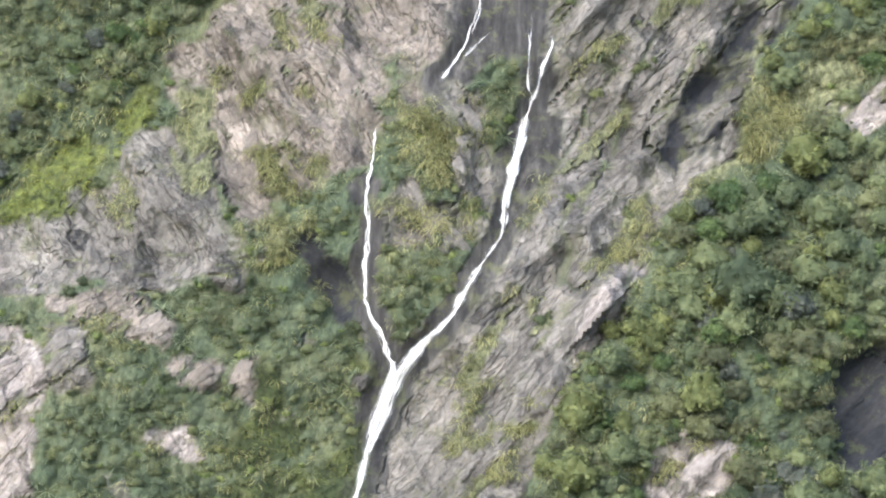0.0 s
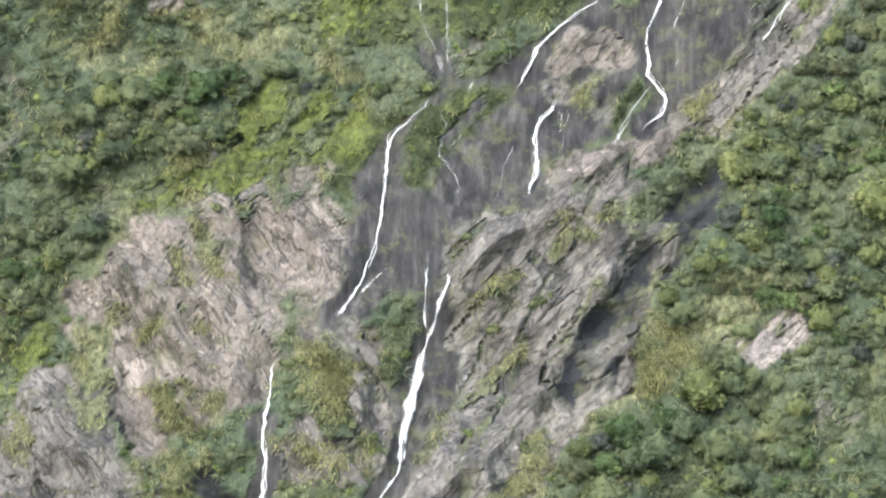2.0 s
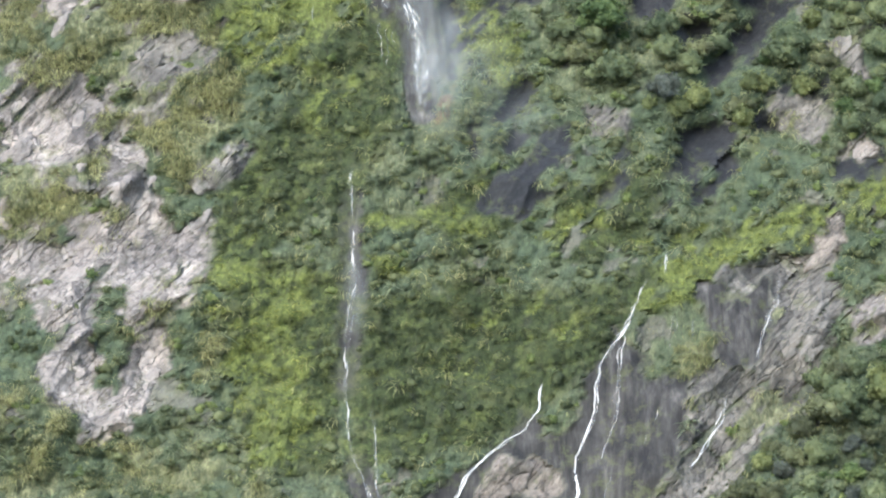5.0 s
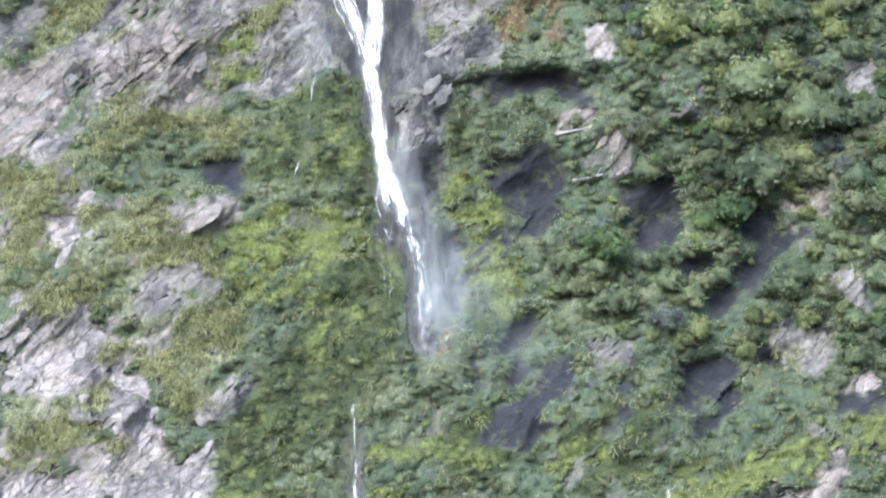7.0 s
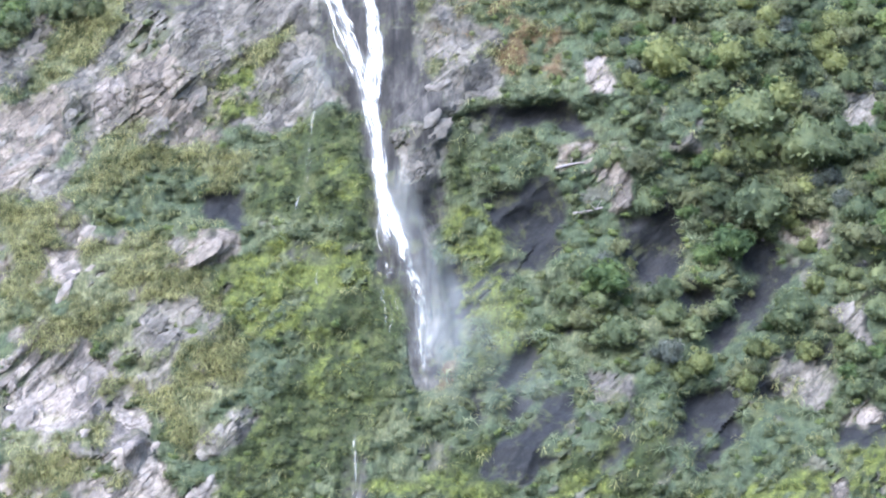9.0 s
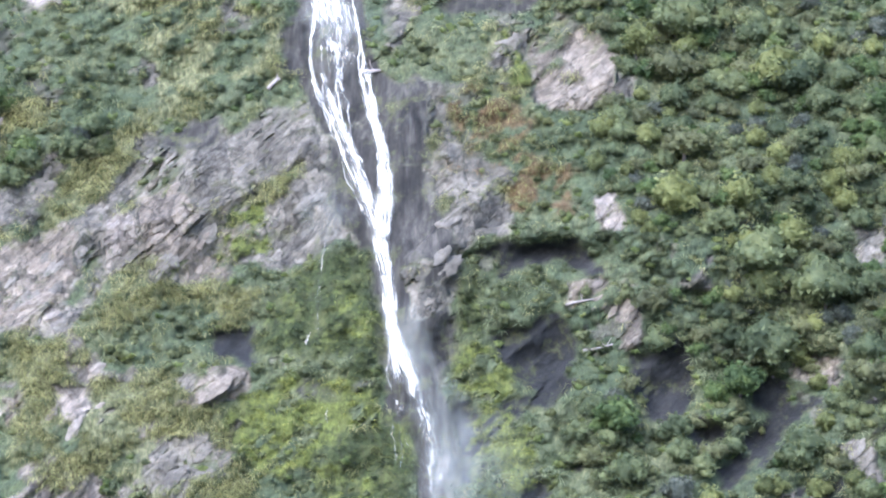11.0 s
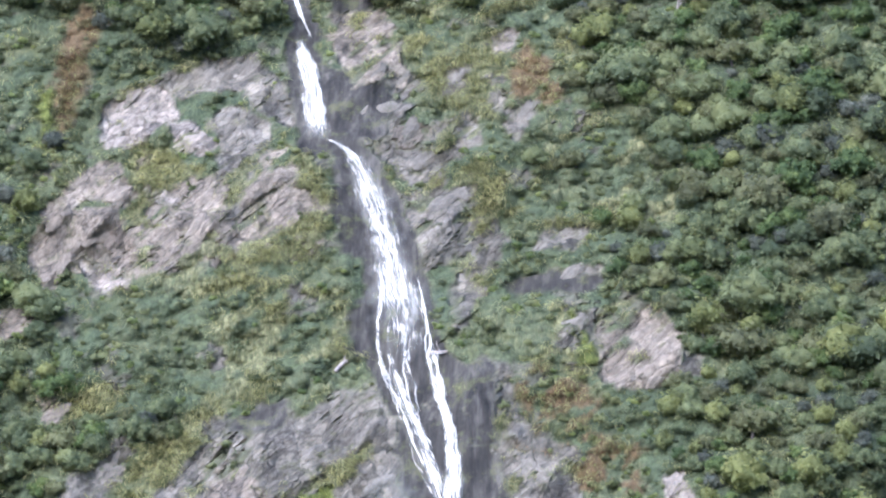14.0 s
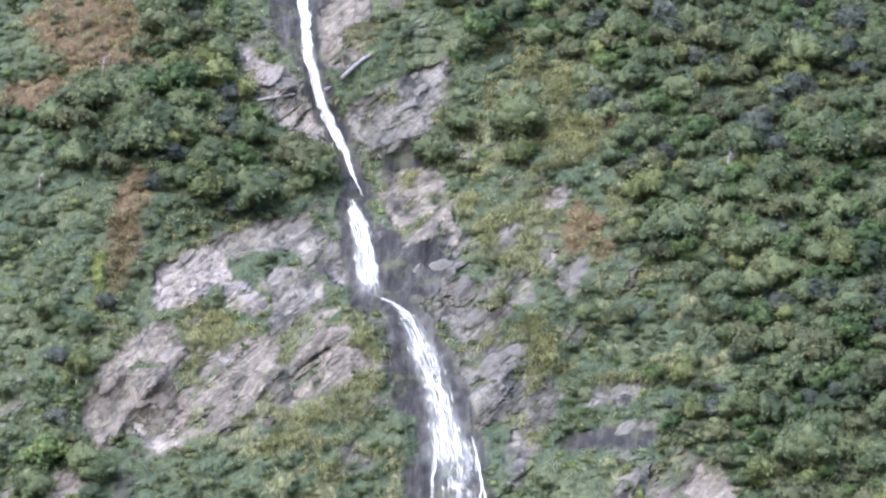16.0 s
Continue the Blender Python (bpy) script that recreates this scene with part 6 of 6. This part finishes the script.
for k, (p, kind) in enumerate(zip(spots, kinds)):
    m = Matrix.Translation(p) @ pose(0, 0, 0, g.uniform(22, 48), g.uniform(-12, 12)) @ pose(0, 0, 0, 0, 0, g.uniform(0, 360)) @ Matrix.Scale(g.uniform(0.55, 1.2) * (1.55 if k % 6 == 0 else 1.0) * (1 + 0.18 * min(1, max(0, (p[2] - 150) / 120))), 4)
    if k < 290:
        copy_thing(protos[kind], m).scale = m.to_scale()
        continue
    for o in protos[kind].children:
        n, q = len(o.data.vertices), len(o.data.polygons)
        v, f = np.empty(n * 3, np.float32), np.empty(q * 3, np.int32)
        o.data.vertices.foreach_get("co", v)
        o.data.polygons.foreach_get("vertices", f)
        t = np.array(m)
        rest.setdefault(o.data.materials[0], []).append((v.reshape(-1, 3) @ t[:3, :3].T + t[:3, 3], f.reshape(-1, 3)))
for material, chunks in rest.items():
    v, f = joined(chunks)
    tagged(new("forest", mesh_of("forest", v, f, material)), "dense evergreen bush forest clothing the steep slope", "forest", kind="stuff")
for proto in protos:
    for o in list(proto.children):
        bpy.data.objects.remove(o)
    bpy.data.objects.remove(proto)


def stuff(name, label, category, protos, places, material, lo, hi, lean, seed, sink=0.1):
    g = np.random.default_rng(seed)
    spots = ground_at(places, sink)
    which = g.integers(0, len(protos), len(places))
    chunks = []
    for k, proto in enumerate(protos):
        m = which == k
        n = int(m.sum())
        if n:
            chunks.append(many(proto, spots[m], turned(g.uniform(0, 6.28, n), g.uniform(lean * 0.5, lean * 1.3, n)), g.uniform(lo, hi, n)))
    v, f = joined(chunks)
    tagged(new(name, mesh_of(name, v, f, material)), label, category, kind="stuff")


def shrub_proto(seed):
    """An uneven shrub of two leafy mounds."""
    g = np.random.default_rng(seed)
    v, f = dome(g.uniform(0.8, 1.1), g.uniform(0.55, 0.85), 8, 44, 0.23, seed * 7, (8, 4), -0.5, 0.4)
    v2, f2 = dome(g.uniform(0.45, 0.65), g.uniform(0.4, 0.6), 5, 20, 0.23, seed * 7 + 1, (6, 4), -0.5, 0.4)
    return joined([(v, f), (v2 + np.array([g.uniform(-0.8, 0.8), g.uniform(-0.5, 0.5), g.uniform(-0.1, 0.4)]), f2)])


shrub = [shrub_proto(300 + k) for k in range(9)]
low = np.clip((1 - 0.9 * BELOW) * GREEN * OPEN * (0.95 * BUSH + 0.85 * WOOD + 0.3 * COVER["moss"] + 0.13 + 0.15 * (X > 5)) * (1 - 0.55 * MOSS) * (1 - 0.85 * LAWN) * (1 - 0.58 * GRASS), 0, 1)
stuff("shrubs", "dense dark green shrubs and ferns covering the slope", "shrubs", shrub, scatter(low, 4200, 201), SHRUB_DARK, 0.45, 1.25, 0.75, 1)
stuff("shrubs", "bright green leafy shrubs scattered among rocks", "shrubs", shrub, scatter(np.clip(low * 0.8, 0, 1), 1300, 202), SHRUB_FRESH, 0.4, 0.95, 0.75, 2)
grassy = np.clip((1 - 0.6 * BELOW) * (1 - 0.85 * LAWN) * GREEN * OPEN * (0.45 + 0.9 * GRASS) * (1 - 0.8 * WOOD) * (1 - 0.85 * BUSH) * (1 - 0.93 * MOSS) * smooth(fractal(X, Z, 9.0, 81, 3) - 0.35 * (X > 8), -0.8, 0.4), 0, 1)
tuft = [tussock(400 + k) for k in range(6)]
stuff("tussock_grass", "yellow-green tussock grass hanging over ledges", "grass", tuft, scatter(grassy, 9000, 203), TUSSOCK, 0.6, 1.25, 0.5, 3, 0.0)
dry = leaf_material("dry_blade", (0.10, 0.06, 0.025), (0.25, 0.15, 0.06), (0.40, 0.27, 0.11), 0.45, 0.0)
stuff("dry_grass", "rust-brown dry grass tufts on rock ledges", "grass", tuft, scatter(np.clip(RUST * OPEN, 0, 1), 1500, 207), dry, 0.5, 1.0, 0.5, 8, 0.0)
mossy = np.clip(MOSS * GREEN * OPEN, 0, 1)
frond = [blades(10, 0.7, 0.2, 1.1, 450 + k, 1.0, 2) for k in range(4)]
stuff("moss", "bright green moss and small ferns on wet rock", "moss", frond, scatter(np.clip(mossy * (1 - LAWN), 0, 1), 6000, 204), MOSSY, 0.5, 1.2, 0.6, 4)
stuff("moss", "vivid yellow-green moss cushions on dripping rock", "moss", frond, scatter(np.clip(LAWN * OPEN, 0, 1), 4500, 208), LAWNY, 0.5, 1.2, 0.6, 9)

# flax
flax_proto = [blades(22, 1.8, 0.11, 0.75, 500 + k, 0.95, 3) for k in range(4)]
flaxy = np.clip(GREEN * OPEN * (0.25 + 0.75 * BUSH + 0.12 * WOOD) * (1 - MOSS) * (1 - 0.8 * BELOW) * smooth(fractal(X, Z, 9.0, 91, 3), -0.6, 0.3), 0, 1)
flax_places = scatter(flaxy, 3200, 205, apart=0.8)
meshes = [mesh_of("flax_bush", *p, FLAX, True) for p in flax_proto]
spots = ground_at(flax_places, 0.1)
g = np.random.default_rng(9)
for k in range(min(280, len(spots))):
    ob = tagged(new("flax_bush", meshes[k % 4]), "grey-green flax bush with long arching blades", "flax", "flax bushes on the slope")
    ob.matrix_world = Matrix.Translation(spots[k]) @ pose(0, 0, 0, g.uniform(20, 50)) @ pose(0, 0, 0, 0, 0, g.uniform(0, 360)) @ Matrix.Scale(g.uniform(0.65, 1.15), 4)
if len(spots) > 280:
    stuff("flax", "grey-green flax and sword-leaved plants on ledges", "flax", flax_proto, flax_places[280:], FLAX, 0.6, 1.15, 0.7, 6)

# ---- dead wood ----
def fallen_log(x0, z0, x1, z1, r, seed, label):
    """A bleached trunk lying on the rock, with a broken end and branch stubs."""
    a, b = at(SURFACE, x0, z0) + at(TO_CAMERA, x0, z0) * r, at(SURFACE, x1, z1) + at(TO_CAMERA, x1, z1) * r
    g = np.random.default_rng(seed)
    root = thing("fallen_log", label, "log", "bleached logs on the mountainside", place=a)
    part("trunk", mesh_of("trunk", *limb((0, 0, 0), b - a, r, r * 0.6, 8, 0.05, seed), DEADWOOD), root)
    for k in range(2):
        q = (b - a) * g.uniform(0.3, 0.85)
        part("branch", mesh_of("branch", *limb(q, q + g.normal(size=3) * 0.5 + np.array([0, -0.5, 0.5]), r * 0.35, r * 0.12, 5, 0.1, seed + k), DEADWOOD), root)


fallen_log(-11.9, 241.4, -9.2, 241.6, 0.28, 40, "bleached log jammed across the waterfall")
fallen_log(-23.5, 238.6, -22.1, 240.4, 0.32, 41, "bleached log stranded on a mossy ledge")
fallen_log(-31.1, 317.3, -26.6, 322.1, 0.36, 42, "bleached fallen trunk leaning by the waterfall")
fallen_log(-33.4, 315.2, -30.9, 317.5, 0.26, 43, "bleached broken log beside the waterfall")
fallen_log(-42.8, 313.6, -37.5, 314.7, 0.26, 44, "bleached log lying on pale rock")
fallen_log(13.8, 205.6, 17.2, 206.5, 0.2, 45, "bleached log on brown bare earth")
fallen_log(15.8, 199, 19.4, 199.9, 0.2, 46, "bleached log below brown bare earth")
fallen_log(-46.3, 325, -44.2, 321, 0.2, 47, "bleached log lying on pale rock")


def dead_tree(x, z, tall, seed):
    """A bare grey tree with forking branches."""
    g = np.random.default_rng(seed)
    root = thing("dead_tree", "bare bleached dead tree standing among green shrubs", "tree", "dead trees on the slope", place=at(SURFACE, x, z))
    part("trunk", mesh_of("trunk", *limb((0, 0, -0.5), (0.3, -0.6, tall), 0.14, 0.05, 6, 0.08, seed), DEADWOOD), root)
    for k in range(7):
        t = g.uniform(0.35, 0.95)
        q = np.array([0.3, -0.6, tall]) * t
        e = q + np.array([g.uniform(-1.3, 1.3), g.uniform(-0.8, 0.3), g.uniform(0.4, 1.5)]) * (1.2 - t * 0.5)
        part("branch", mesh_of("branch", *limb(q, e, 0.06, 0.02, 5, 0.12, seed + k), DEADWOOD), root)


dead_tree(18.8, 312.8, 3.2, 60)
dead_tree(22.2, 298.4, 2.6, 61)
dead_tree(-72.0, 297.1, 3.2, 62)
dead_tree(21.5, 307.9, 3, 63)
dead_tree(26.0, 295.8, 2.8, 64)
dead_tree(35.9, 266.4, 2.6, 65)
dead_tree(-64.9, 319.6, 2.4, 66)
